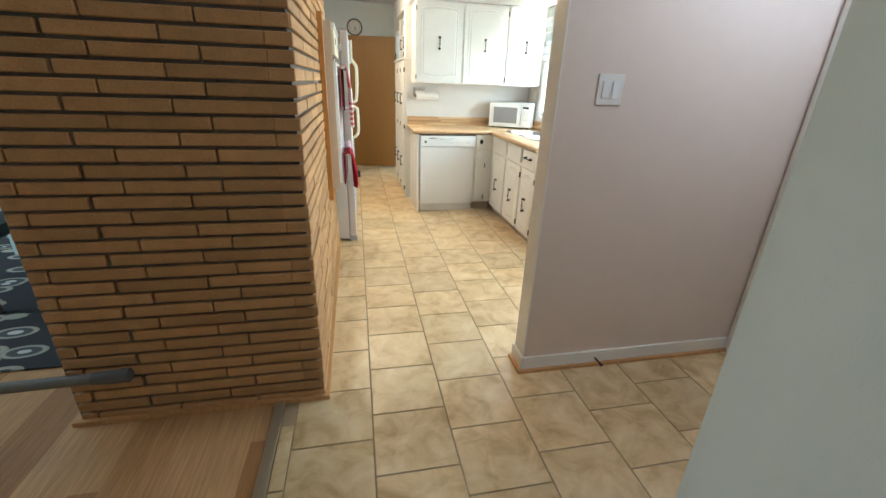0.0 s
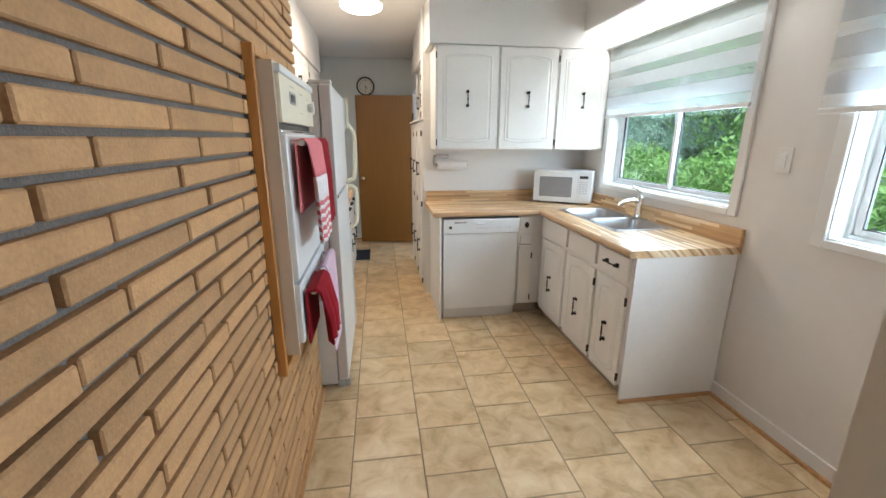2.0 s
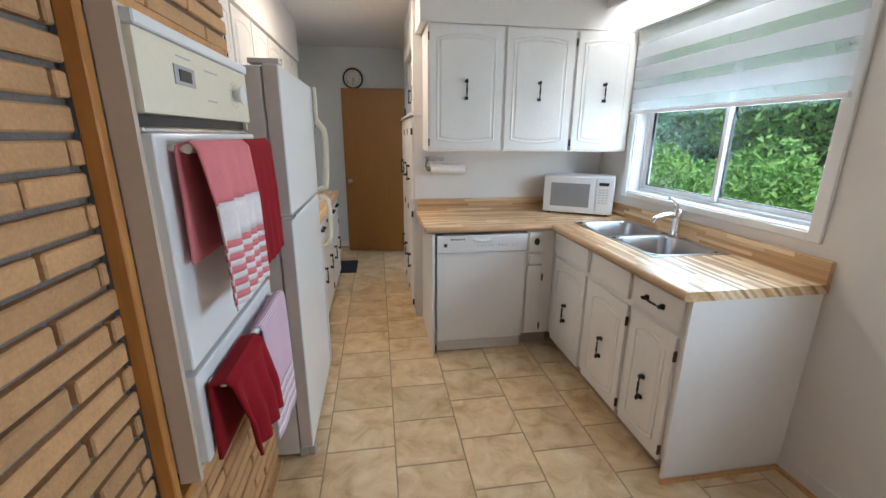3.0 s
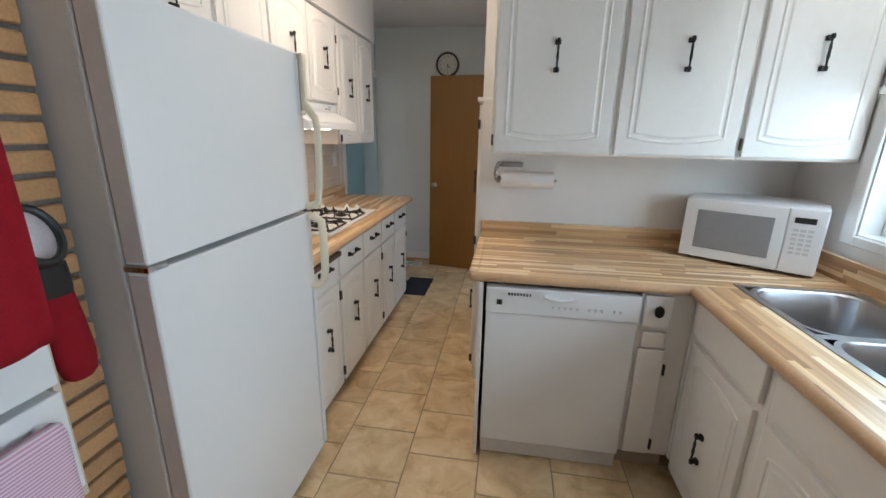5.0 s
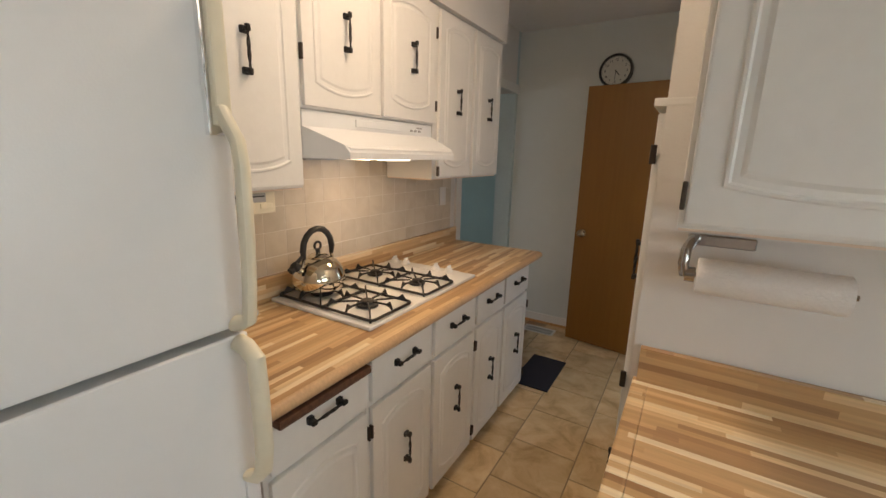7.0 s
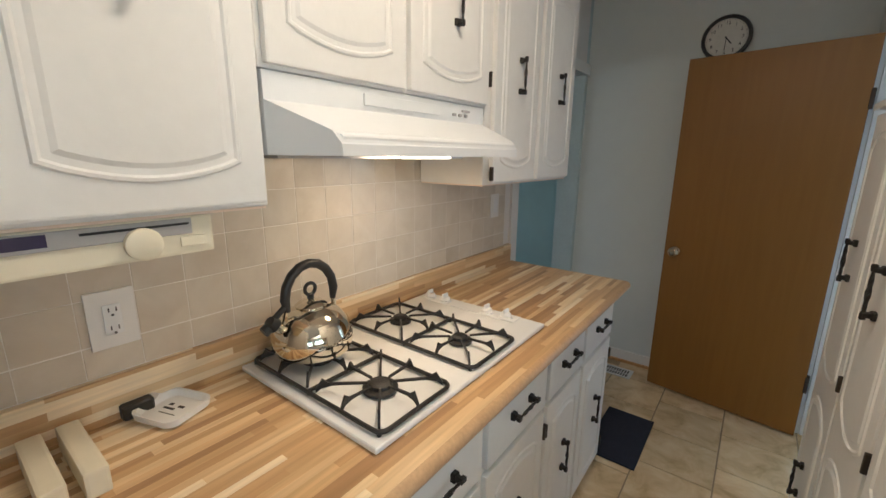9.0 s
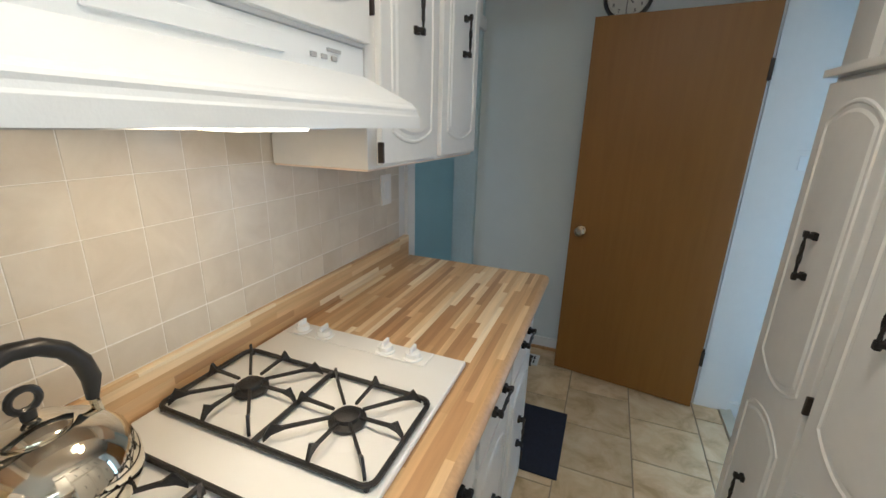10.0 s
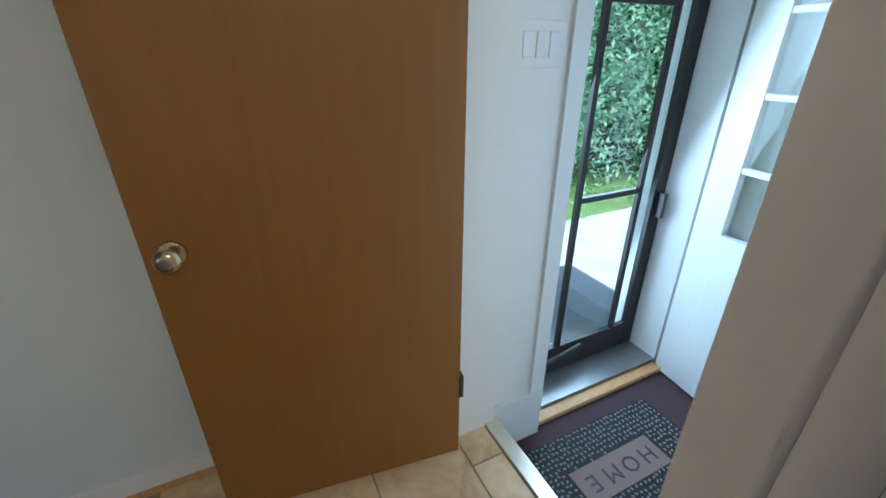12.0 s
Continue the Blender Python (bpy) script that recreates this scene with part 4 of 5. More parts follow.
under(part("switches", bm, GREYPLASTIC), hd)
under(part("light_lens", box(bmesh.new(), -0.235, -0.175, 3.65, 3.79, 1.4702, 1.4765, 0.002), glow_mat("hood_lens", (1.0, 0.82, 0.6), 3)), hd)
under(part("filter_panel", box(bmesh.new(), -0.53, -0.29, 3.34, 4.01, 1.4702, 1.4765), STEEL), hd)

# cooktop
ck = thing("cooktop", (-0.26, 3.71, 0.91), "white enamel gas cooktop with four burners set in the counter", "cooktop")
under(part("enamel_top", box(bmesh.new(), -0.520, -0.002, 3.325, 4.105, 0.9105, 0.926, 0.007, 3), WHITEAPP, smooth=True), ck)
under(part("control_area", box(bmesh.new(), -0.505, -0.085, 4.035, 4.098, 0.9262, 0.930, 0.002), WHITEAPP), ck)
for kx in (-0.465, -0.392, -0.204, -0.127):
    k = under(part("burner_knob", lathe(bmesh.new(), [(0.025, 0.930), (0.025, 0.934), (0.019, 0.936), (0.018, 0.947), (0.013, 0.949)], (kx, 4.058, 0), 20), WHITEAPP, None, "white plastic burner knob", smooth=True), ck)
    under(part("knob_grip", box(bmesh.new(), kx - 0.004, kx + 0.004, 4.042, 4.074, 0.946, 0.962, 0.002), WHITEAPP), k)
burners = [(-0.385, 3.47, 0.045), (-0.140, 3.47, 0.042), (-0.385, 3.80, 0.036), (-0.140, 3.80, 0.036)]
for bx, by, br in burners:
    under(part("burner_bowl", lathe(bmesh.new(), [(br + 0.035, 0.9262), (br + 0.02, 0.9275), (br * 0.9, 0.929)], (bx, by, 0), 28), WHITEAPP, smooth=True), ck)
    b = under(part("burner_head", lathe(bmesh.new(), [(br * 0.75, 0.929), (br, 0.932), (br * 1.02, 0.940), (br * 0.7, 0.943), (br * 0.66, 0.951), (br * 0.5, 0.955)], (bx, by, 0), 24), ENAMELBLACK, smooth=True), ck)
for gy in (3.47, 3.80):
    g = thing("burner_grate", (-0.262, gy, 0.926), "black cast-iron double grate on the cooktop", "grate", "grates on the cooktop")
    bm = bmesh.new()
    x0, x1, y0, y1, r, zz = -0.508, -0.016, gy - 0.118, gy + 0.118, 0.022, 0.936
    pts = []
    for cx, cy, a0 in ((x1 - r, y1 - r, 0), (x0 + r, y1 - r, 90), (x0 + r, y0 + r, 180), (x1 - r, y0 + r, 270)):
        pts += [(cx + r * math.cos(radians(a0 + 22.5 * q)), cy + r * math.sin(radians(a0 + 22.5 * q)), zz) for q in range(5)]
    tube(bm, pts + [pts[0]], 0.0055, 8)
    tube(bm, [(-0.262, y0, zz), (-0.262, y1, zz)], 0.0055, 8)
    under(part("frame", bm, ENAMELBLACK, smooth=True), g)
    for bx in (-0.385, -0.140):
        for a in range(0, 360, 45):
            c, si = math.cos(radians(a)), math.sin(radians(a))
            lim = min(0.120 / abs(c) if abs(c) > 0.01 else 9, 0.117 / abs(si) if abs(si) > 0.01 else 9, 0.150)
            prof = [(lim, 0.934), (lim, 0.943), (lim * 0.90, 0.969), (lim * 0.78, 0.958), (0.030, 0.954), (0.030, 0.949), (lim * 0.74, 0.951), (lim * 0.90, 0.946)]
            bm = bmesh.new()
            va, vb = [[bm.verts.new((bx + c * d - si * w, gy + si * d + c * w, z)) for d, z in prof] for w in (-0.0028, 0.0028)]
            for k in range(len(prof)):
                bm.faces.new((va[k - 1], va[k], vb[k], vb[k - 1]))
            bm.faces.new(va)
            bm.faces.new(vb[::-1])
            under(part("finger", bm, ENAMELBLACK), g)
    for fx in (x0 + 0.01, -0.262, x1 - 0.01):
        for fy in (y0 + 0.004, y1 - 0.004):
            under(part("foot", rod(bmesh.new(), (fx, fy, 0.9262), (fx, fy, 0.936), 0.005, 8), ENAMELBLACK), g)

kt = thing("kettle", (-0.40, 3.47, 0.960), "polished steel whistling kettle with a black handle, on the rear burner", "kettle")
under(part("body", lathe(bmesh.new(), [(0.088, 0.961), (0.100, 0.964), (0.107, 0.985), (0.106, 1.010), (0.096, 1.040), (0.074, 1.066), (0.046, 1.081), (0.041, 1.083)], (-0.40, 3.47, 0), 40), KETTLE, smooth=True), kt)
ld = under(part("lid", lathe(bmesh.new(), [(0.041, 1.0835), (0.042, 1.088), (0.032, 1.096), (0.012, 1.102), (0.008, 1.103)], (-0.40, 3.47, 0), 32), KETTLE, smooth=True), kt)
bm = bmesh.new()
rod(bm, (-0.40, 3.47, 1.1035), (-0.40, 3.47, 1.116), 0.009, 12)
tube(bm, [(-0.40, 3.47 + 0.016 * math.cos(a), 1.130 + 0.016 * math.sin(a)) for a in [2 * math.pi * q / 14 for q in range(15)]], 0.005, 8)
under(part("ring_knob", bm, BLACK, smooth=True), ld)
arcp = [(-0.40 + 0.0 * q, 3.47 + 0.075 * math.cos(radians(-20 + q * 22)), 1.115 + 0.085 * math.sin(radians(-20 + q * 22))) for q in range(11)]
under(part("handle", tube(bmesh.new(), arcp, [0.008] + [0.0125] * 9 + [0.008], 12), BLACK, smooth=True), kt)
for p, q in (((-0.40, 3.40, 1.095), (-0.40, 3.385, 1.045)), ((-0.40, 3.54, 1.095), (-0.40, 3.545, 1.055))):
    under(part("handle_bracket", rod(bmesh.new(), p, q, 0.007, 8), KETTLE, smooth=True), kt)
bm = bmesh.new()
rod(bm, (-0.40, 3.395, 1.03), (-0.40, 3.362, 1.062), 0.016, 16, 0.013)
under(part("spout", bm, KETTLE, smooth=True), kt)
bm = bmesh.new()
rod(bm, (-0.40, 3.364, 1.060), (-0.40, 3.348, 1.074), 0.019, 14, 0.016)
rod(bm, (-0.40, 3.362, 1.078), (-0.40, 3.392, 1.10), 0.008, 8)
rod(bm, (-0.40, 3.346, 1.060), (-0.40, 3.332, 1.052), 0.014, 12)
under(part("whistle_cap", bm, BLACK, smooth=True), kt)

# sink and tap
sk = thing("sink", (2.05, 2.48, 0.91), "double-bowl stainless steel sink set into the counter", "sink")
bm = bmesh.new()


def rounded(cx, cy, hx, hy, r, z, n=6):
    pts = []
    for sx, sy, a0 in ((1, 1, 0), (-1, 1, 90), (-1, -1, 180), (1, -1, 270)):
        pts += [(cx + sx * (hx - r) + r * math.cos(radians(a0 + 90 * q / n)), cy + sy * (hy - r) + r * math.sin(radians(a0 + 90 * q / n)), z) for q in range(n + 1)]
    return pts


def ring_faces(bm, a, b):
    n = len(a)
    for k in range(n):
        bm.faces.new((a[k], a[(k + 1) % n], b[(k + 1) % n], b[k]))


for cy in (2.31, 2.73):
    bmb = bmesh.new()
    rs = [rounded(2.04, cy, 0.197, 0.205, 0.09, 0.9125), rounded(2.04, cy, 0.185, 0.193, 0.085, 0.913), rounded(2.04, cy, 0.178, 0.186, 0.08, 0.905), rounded(2.04, cy, 0.166, 0.172, 0.07, 0.76), rounded(2.04, cy, 0.130, 0.125, 0.06, 0.745)]
    vr = [[bmb.verts.new(p) for p in r_] for r_ in rs]
    for a, b in zip(vr, vr[1:]):
        ring_faces(bmb, a, b)
    bmb.faces.new(vr[-1])
    under(part("bowl", bmb, STEEL, smooth=True), sk)
    under(part("drain", lathe(bmesh.new(), [(0.04, 0.7452), (0.042, 0.748), (0.03, 0.7465)], (2.04, cy, 0), 20), CHROME, smooth=True), sk)
bm = bmesh.new()
for b in ((1.828, 1.850, 2.088, 2.952, 0.9102, 0.9128), (2.222, 2.266, 2.088, 2.952, 0.9102, 0.9128), (1.850, 2.222, 2.088, 2.112, 0.9102, 0.9128), (1.850, 2.222, 2.928, 2.952, 0.9102, 0.9128), (1.850, 2.222, 2.505, 2.535, 0.9102, 0.9128)):
    box(bm, *b)
under(part("rim", bm, STEEL), sk)
tp = thing("tap", (2.245, 2.48, 0.914), "chrome single-lever kitchen tap behind the sink", "tap")
under(part("base_plate", box(bmesh.new(), 2.222, 2.268, 2.40, 2.56, 0.9138, 0.922, 0.003, 2), CHROME), tp)
under(part("column", lathe(bmesh.new(), [(0.027, 0.9222), (0.026, 0.95), (0.023, 0.99), (0.027, 1.03), (0.028, 1.06), (0.018, 1.075)], (2.245, 2.48, 0), 24), CHROME, smooth=True), tp)
under(part("spout", tube(bmesh.new(), [(2.235, 2.48, 1.03), (2.19, 2.475, 1.045), (2.13, 2.46, 1.042), (2.075, 2.45, 1.025), (2.068, 2.448, 1.005)], [0.018, 0.017, 0.015, 0.016, 0.015], 14), CHROME, smooth=True), tp)
under(part("lever", tube(bmesh.new(), [(2.245, 2.48, 1.075), (2.238, 2.482, 1.095), (2.21, 2.475, 1.125), (2.165, 2.465, 1.145)], [0.016, 0.014, 0.011, 0.009], 12), CHROME, smooth=True), tp)

# microwave
mw = thing("microwave", pose(1.765, 3.345, 0.912, 0, 0, -33), "white countertop microwave oven in the corner of the counter", "microwave")
part("case", one(0.0, 0.50, 0.012, 0.36, 0.012, 0.285, 0.008, 2), WHITEAPP, mw)
md = part("door", one(0.002, 0.375, -0.008, 0.011, 0.014, 0.283, 0.006, 2), WHITEAPP, mw)
part("window", one(0.055, 0.335, -0.0105, -0.0082, 0.060, 0.235, 0.001), MWGLASS, md)
mc = part("control_panel", one(0.377, 0.498, -0.008, 0.011, 0.014, 0.283, 0.006, 2), WHITEAPP, mw)
part("display", one(0.397, 0.465, -0.0100, -0.0082, 0.225, 0.248), BLACK, mc)
bm = bmesh.new()
for j in range(6):
    for i in range(3):
        box(bm, 0.398 + i * 0.024, 0.416 + i * 0.024, -0.0095, -0.0082, 0.190 - j * 0.019, 0.201 - j * 0.019)
part("keys", bm, mat("key_grey", (0.62, 0.62, 0.61), 0.5), mc)
part("door_button", one(0.40, 0.475, -0.011, -0.0082, 0.030, 0.052, 0.002), WHITEAPP, mc)
bm = bmesh.new()
for fx in (0.04, 0.46):
    for fy in (0.05, 0.31):
        rod(bm, (fx, fy, -0.001), (fx, fy, 0.013), 0.012, 10)
part("feet", bm, BLACK, mw)
part("cord", tube(bmesh.new(), [(-0.004, 0.30, 0.09), (-0.03, 0.27, 0.05), (-0.035, 0.22, 0.01), (-0.02, 0.16, 0.004)], 0.004, 6), BLACK, mw, smooth=True)

# paper towel holder
pt = thing("paper_towel_holder", (0.93, 3.49, 1.27), "chrome wall-mounted paper towel holder with a roll", "paper towel holder")
under(part("roll", lathe(bmesh.new(), [(0.012, 0), (0.040, 0.0), (0.041, 0.002), (0.041, 0.263), (0.012, 0.265)], (0.895, 3.440, 1.240), 28, "X"), PAPER, smooth=True), pt)
under(part("back_plate", box(bmesh.new(), 0.868, 1.005, 3.508, 3.524, 1.298, 1.325, 0.003), DARKCHROME), pt)
bm = bmesh.new()
tube(bm, [(0.885, 3.515, 1.313), (0.878, 3.47, 1.315), (0.868, 3.440, 1.297), (0.866, 3.435, 1.265), (0.872, 3.440, 1.237)], 0.012, 10)
rod(bm, (0.872, 3.440, 1.240), (1.172, 3.440, 1.240), 0.006, 10)
rod(bm, (0.872, 3.440, 1.240), (0.892, 3.440, 1.240), 0.018, 14)
under(part("arm", bm, DARKCHROME, smooth=True), pt)

# ---- windows ----
def window(name, y0, y1, z0, z1, mull):
    w = tagged(new(name), kind="structure")
    w.location = (2.40, y0, z0)
    w.empty_display_size = 0.05
    bpy.context.view_layer.update()
    bm = bmesh.new()
    for b in ((2.385, 2.45, y0, y0 + 0.022, z0, z1), (2.385, 2.45, y1 - 0.022, y1, z0, z1), (2.385, 2.45, y0 + 0.022, y1 - 0.022, z0, z0 + 0.022), (2.385, 2.45, y0 + 0.022, y1 - 0.022, z1 - 0.022, z1)):
        box(bm, *b, 0.003)
    under(part("window_frame", bm, VINYL), w)
    for a, b_, x in ((y0 + 0.023, mull + 0.015, 2.425), (mull - 0.015, y1 - 0.023, 2.40)):
        bm = bmesh.new()
        for b in ((x, x + 0.022, a, a + 0.028, z0 + 0.023, z1 - 0.023), (x, x + 0.022, b_ - 0.03, b_, z0 + 0.023, z1 - 0.023), (x, x + 0.022, a + 0.028, b_ - 0.03, z0 + 0.023, z0 + 0.05), (x, x + 0.022, a + 0.028, b_ - 0.03, z1 - 0.05, z1 - 0.023)):
            box(bm, *b, 0.002)
        s = under(part("sash", bm, VINYL), w)
        bm = bmesh.new()
        for b in ((x + 0.004, x + 0.018, a + 0.0285, a + 0.033, z0 + 0.0505, z1 - 0.0505), (x + 0.004, x + 0.018, b_ - 0.035, b_ - 0.0305, z0 + 0.0505, z1 - 0.0505), (x + 0.004, x + 0.018, a + 0.033, b_ - 0.035, z0 + 0.0505, z0 + 0.055)):
            box(bm, *b)
        under(part("seal", bm, BLACK), w)
        p = under(part("pane", box(bmesh.new(), x + 0.009, x + 0.013, a + 0.033, b_ - 0.035, z0 + 0.055, z1 - 0.0505), GLASS), w)
        p.visible_shadow = False
    bm = bmesh.new()
    c = 0.06
    for b in ((2.292, X0, y0 - c, y0, z0 - c + 0.02, z1 + c), (2.292, X0, y1, y1 + c, z0 - c + 0.02, z1 + c), (2.292, X0, y0, y1, z1, z1 + c), (2.292, X0, y0, y1, z0 - c + 0.02, z0)):
        box(bm, *b, 0.004)
    under(part("casing", bm, TRIM), w)
    bm = bmesh.new()
    for b in ((X0, 2.385, y0, y0 + 0.006, z0, z1), (X0, 2.385, y1 - 0.006, y1, z0, z1), (X0, 2.385, y0 + 0.006, y1 - 0.006, z0, z0 + 0.006), (X0, 2.385, y0 + 0.006, y1 - 0.006, z1 - 0.006, z1)):
        box(bm, *b)
    under(part("reveal_lining", bm, TRIM), w)
    return w


window("window_1", *W1, 2.42)
window("window_2", *W2, 0.70)
for y0, y1, zb in ((1.715, 3.125, 1.655), (0.17, 1.375, 1.60)):
    bl = thing("zebra_blind", (2.30, (y0 + y1) / 2, zb), "white zebra roller blind, half lowered over the window", "blind", "window blinds")
    under(part("cassette", box(bmesh.new(), 2.235, 2.291, y0, y1, 2.165, 2.225, 0.01, 2), VINYL), bl)
    z0 = zb
    for i, hgt in enumerate((0.055, 0.085, 0.052, 0.085, 0.052, 0.085, (2.165 - zb) - 0.414)):
        under(part("woven_band" if i % 2 == 1 else "sheer_band", box(bmesh.new(), 2.2655, 2.2665, y0 + 0.01, y1 - 0.01, z0 + 0.0005, z0 + hgt - 0.0005), BLINDOPAQUE if i % 2 == 1 else BLINDSHEER), bl)
        z0 += hgt
    under(part("bottom_rail", box(bmesh.new(), 2.256, 2.276, y0 + 0.005, y1 - 0.005, zb - 0.024, zb - 0.0005, 0.006, 2), VINYL), bl)
vt = thing("valance_light", (2.14, 2.4, 2.40), "fluorescent tube fitting behind the valance over the window", "lamp")
under(part("tube", rod(bmesh.new(), (2.13, 1.75, 2.385), (2.13, 3.0, 2.385), 0.013, 12), TUBE, smooth=True), vt)
under(part("fitting", box(bmesh.new(), 2.09, 2.17, 1.70, 3.05, 2.402, CH - 0.001, 0.004), TRIM), vt)

cl = thing("ceiling_lamp", (0.29, 3.48, CH), "round flush white ceiling lamp, lit", "lamp")
under(part("base", lathe(bmesh.new(), [(0.165, CH - 0.030), (0.178, CH - 0.022), (0.178, CH - 0.001)], (0.29, 3.48, 0), 40), TRIM, smooth=True), cl)
dfs = under(part("diffuser", lathe(bmesh.new(), [(0.05, CH - 0.078), (0.12, CH - 0.070), (0.160, CH - 0.050), (0.168, CH - 0.031)], (0.29, 3.48, 0), 40), LAMPGLASS, smooth=True), cl)
dfs.visible_shadow = False

# ---- doors ----
ang = math.degrees(math.atan2(5.71 - 5.60, 0.10 - 0.857))
dr = new("door_1")
dr.matrix_basis = pose(0.857, 5.60, 0.0, 0, 0, ang)
tagged(dr, kind="structure")
dl = part("door_leaf", one(0.0, 0.762, -0.0, 0.035, 0.015, 2.022, 0.0015), DOORWOOD, dr)
bm = bmesh.new()
lathe(bm, [(0.030, 0.0), (0.028, 0.006), (0.012, 0.010), (0.011, 0.028), (0.024, 0.036), (0.028, 0.050), (0.020, 0.060), (0.012, 0.062)], (0.70, 0.036, 0.925), 28, "Y")
part("door_handle", bm, BRASS, dr, "polished brass door knob", smooth=True)
for z in (0.32, 1.75):
    part("hinge", one(-0.012, 0.004, -0.004, 0.040, z - 0.045, z + 0.045, 0.002), HINGE, dr, "dark metal hinge")

ed = new("door_2")
ed.matrix_basis = Matrix.Identity(4)
tagged(ed, kind="structure")
part("door_leaf", one(2.256, 2.294, D0 + 0.004, D1 - 0.004, 0.02, 2.05, 0.002), TRIM, ed)
bm = bmesh.new()
for z0, z1 in ((0.18, 0.88), (1.05, 1.90)):
    for y0, y1 in ((D0 + 0.12, (D0 + D1) / 2 - 0.06), ((D0 + D1) / 2 + 0.06, D1 - 0.12)):
        box(bm, 2.2495, 2.2558, y0, y1, z0, z1, 0.003)
part("raised_panel", bm, TRIM, ed)
for z in (0.30, 1.10, 1.85):
    part("hinge", one(2.233, 2.2555, D1 - 0.012, D1 - 0.0005, z - 0.045, z + 0.045, 0.002), HINGE, ed, "dark metal hinge")
wall("trim_entry_door", [(2.236, 2.2498, D1 + 0.002, 0.024, 0, 2.12), (2.236, 2.2498, D0 - 0.07, D0 - 0.002, 0, 2.12), (2.236, 2.2498, D0, D1, 2.055, 2.12)], TRIM)
wall("entry_door_sill", [(2.20, 2.2555, D0, D1, -0.003, 0.016)], PINE)
wall("wall_entry_outer", [(2.30, 2.4, -2.7, -0.02, -0.12, CH)], ENTRY)

# storm door
sd = new("door_3")
tagged(sd, kind="structure")
bm = bmesh.new()
SX0, SX1, SY = 1.305, 2.135, 5.88
for b in ((SX0, SX0 + 0.075, SY, SY + 0.03, -0.15, 1.86), (SX1 - 0.075, SX1, SY, SY + 0.03, -0.15, 1.86), (SX0 + 0.075, SX1 - 0.075, SY, SY + 0.03, -0.15, 0.0), (SX0 + 0.075, SX1 - 0.075, SY, SY + 0.03, 1.70, 1.86)):
    box(bm, *b, 0.003)
part("door_frame", bm, DARKALU, sd)
bm = bmesh.new()
for b in ((1.575, 1.600, SY - 0.004, SY + 0.02, 0.0, 1.70), (1.945, 1.97, SY - 0.004, SY + 0.02, 0.0, 1.70), (1.600, 1.945, SY - 0.004, SY + 0.02, 0.755, 0.78), (1.600, 1.945, SY - 0.004, SY + 0.02, 1.50, 1.525)):
    box(bm, *b, 0.002)
part("glazing_bars", bm, DARKALU, sd)
pn = part("pane", one(SX0 + 0.075, SX1 - 0.075, SY + 0.021, SY + 0.025, 0.0, 1.70), GLASS, sd)
pn.visible_shadow = False
part("handle", one(2.085, 2.105, SY - 0.04, SY - 0.001, 0.62, 0.74, 0.004, 2), BLACK, sd)
part("door_closer", rod(bmesh.new(), (1.42, SY - 0.035, -0.06), (1.72, SY - 0.022, -0.02), 0.014, 12), DARKALU, sd, smooth=True)
part("chain", tube(bmesh.new(), [(1.80 - 0.018 * q, SY - 0.03, 1.72 - 0.05 * math.sin(math.pi * q / 8)) for q in range(9)], 0.003, 5), STEEL, sd)

# open glazed door on the landing
gd = new("door_4")
gd.matrix_basis = pose(2.13, 5.70, -0.19, 0, 0, -96)
tagged(gd, kind="structure")
bm = bmesh.new()
GW, GH = 0.80, 2.02
c0, c1 = 0.13, 0.67
rows_z = (0.82, 1.10, 1.38, 1.66, 1.90)
for b in ((0, c0, 0, 0.04, 0, GH), (c1, GW, 0, 0.04, 0, GH), (c0, c1, 0, 0.04, 0, rows_z[0]), (c0, c1, 0, 0.04, rows_z[-1], GH)):
    box(bm, *b)
part("door_leaf", bm, TRIM, gd)
bm = bmesh.new()
for z in rows_z[1:-1]:
    box(bm, c0, c1, 0.004, 0.036, z - 0.012, z + 0.012, 0.003)
for x in (c0 + (c1 - c0) / 3, c0 + 2 * (c1 - c0) / 3):
    box(bm, x - 0.012, x + 0.012, 0.0045, 0.0355, rows_z[0], rows_z[-1], 0.003)
part("glazing_bars", bm, TRIM, gd)
bm = bmesh.new()
for x0, x1 in ((0.13, 0.37), (0.43, 0.67)):
    for y0, y1 in ((-0.005, -0.0002), (0.0402, 0.045)):
        box(bm, x0, x1, y0, y1, 0.15, 0.70, 0.002)
part("raised_panel", bm, TRIM, gd)
for j in range(4):
    for i in range(3):
        x = c0 + (c1 - c0) * i / 3
        p = part("pane", one(x + 0.006, x + 0.174, 0.018, 0.021, rows_z[j] + 0.004, rows_z[j + 1] - 0.004), GLASS, gd)
        p.visible_shadow = False

# mats, grille, plates, clock
part("door_mat", one(-0.02, 0.228, 4.77, 5.235, 0.0005, 0.008, 0.003, 2), MATCLOTH, label="small dark navy mat on the tiled floor at the cabinet end", category="mat")
hm = thing("door_mat", (1.45, 5.2, -0.2), "dark pebble-patterned door mat lettered HOME on the landing", "mat")
under(part("mat_base", box(bmesh.new(), 1.12, 1.88, 5.08, 5.57, -0.1995, -0.190, 0.004, 2), mat("mat_rubber", (0.012, 0.011, 0.011), 0.8, vary=0.3, scale=30)), hm)
rng = random.Random(4)
bm = bmesh.new()
for i in range(33):
    for j in range(21):
        x, y = 1.14 + i * 0.0225 + rng.uniform(-0.004, 0.004), 5.095 + j * 0.023 + rng.uniform(-0.004, 0.004)
        if 1.26 < x < 1.71 and 5.26 < y < 5.42:
            continue
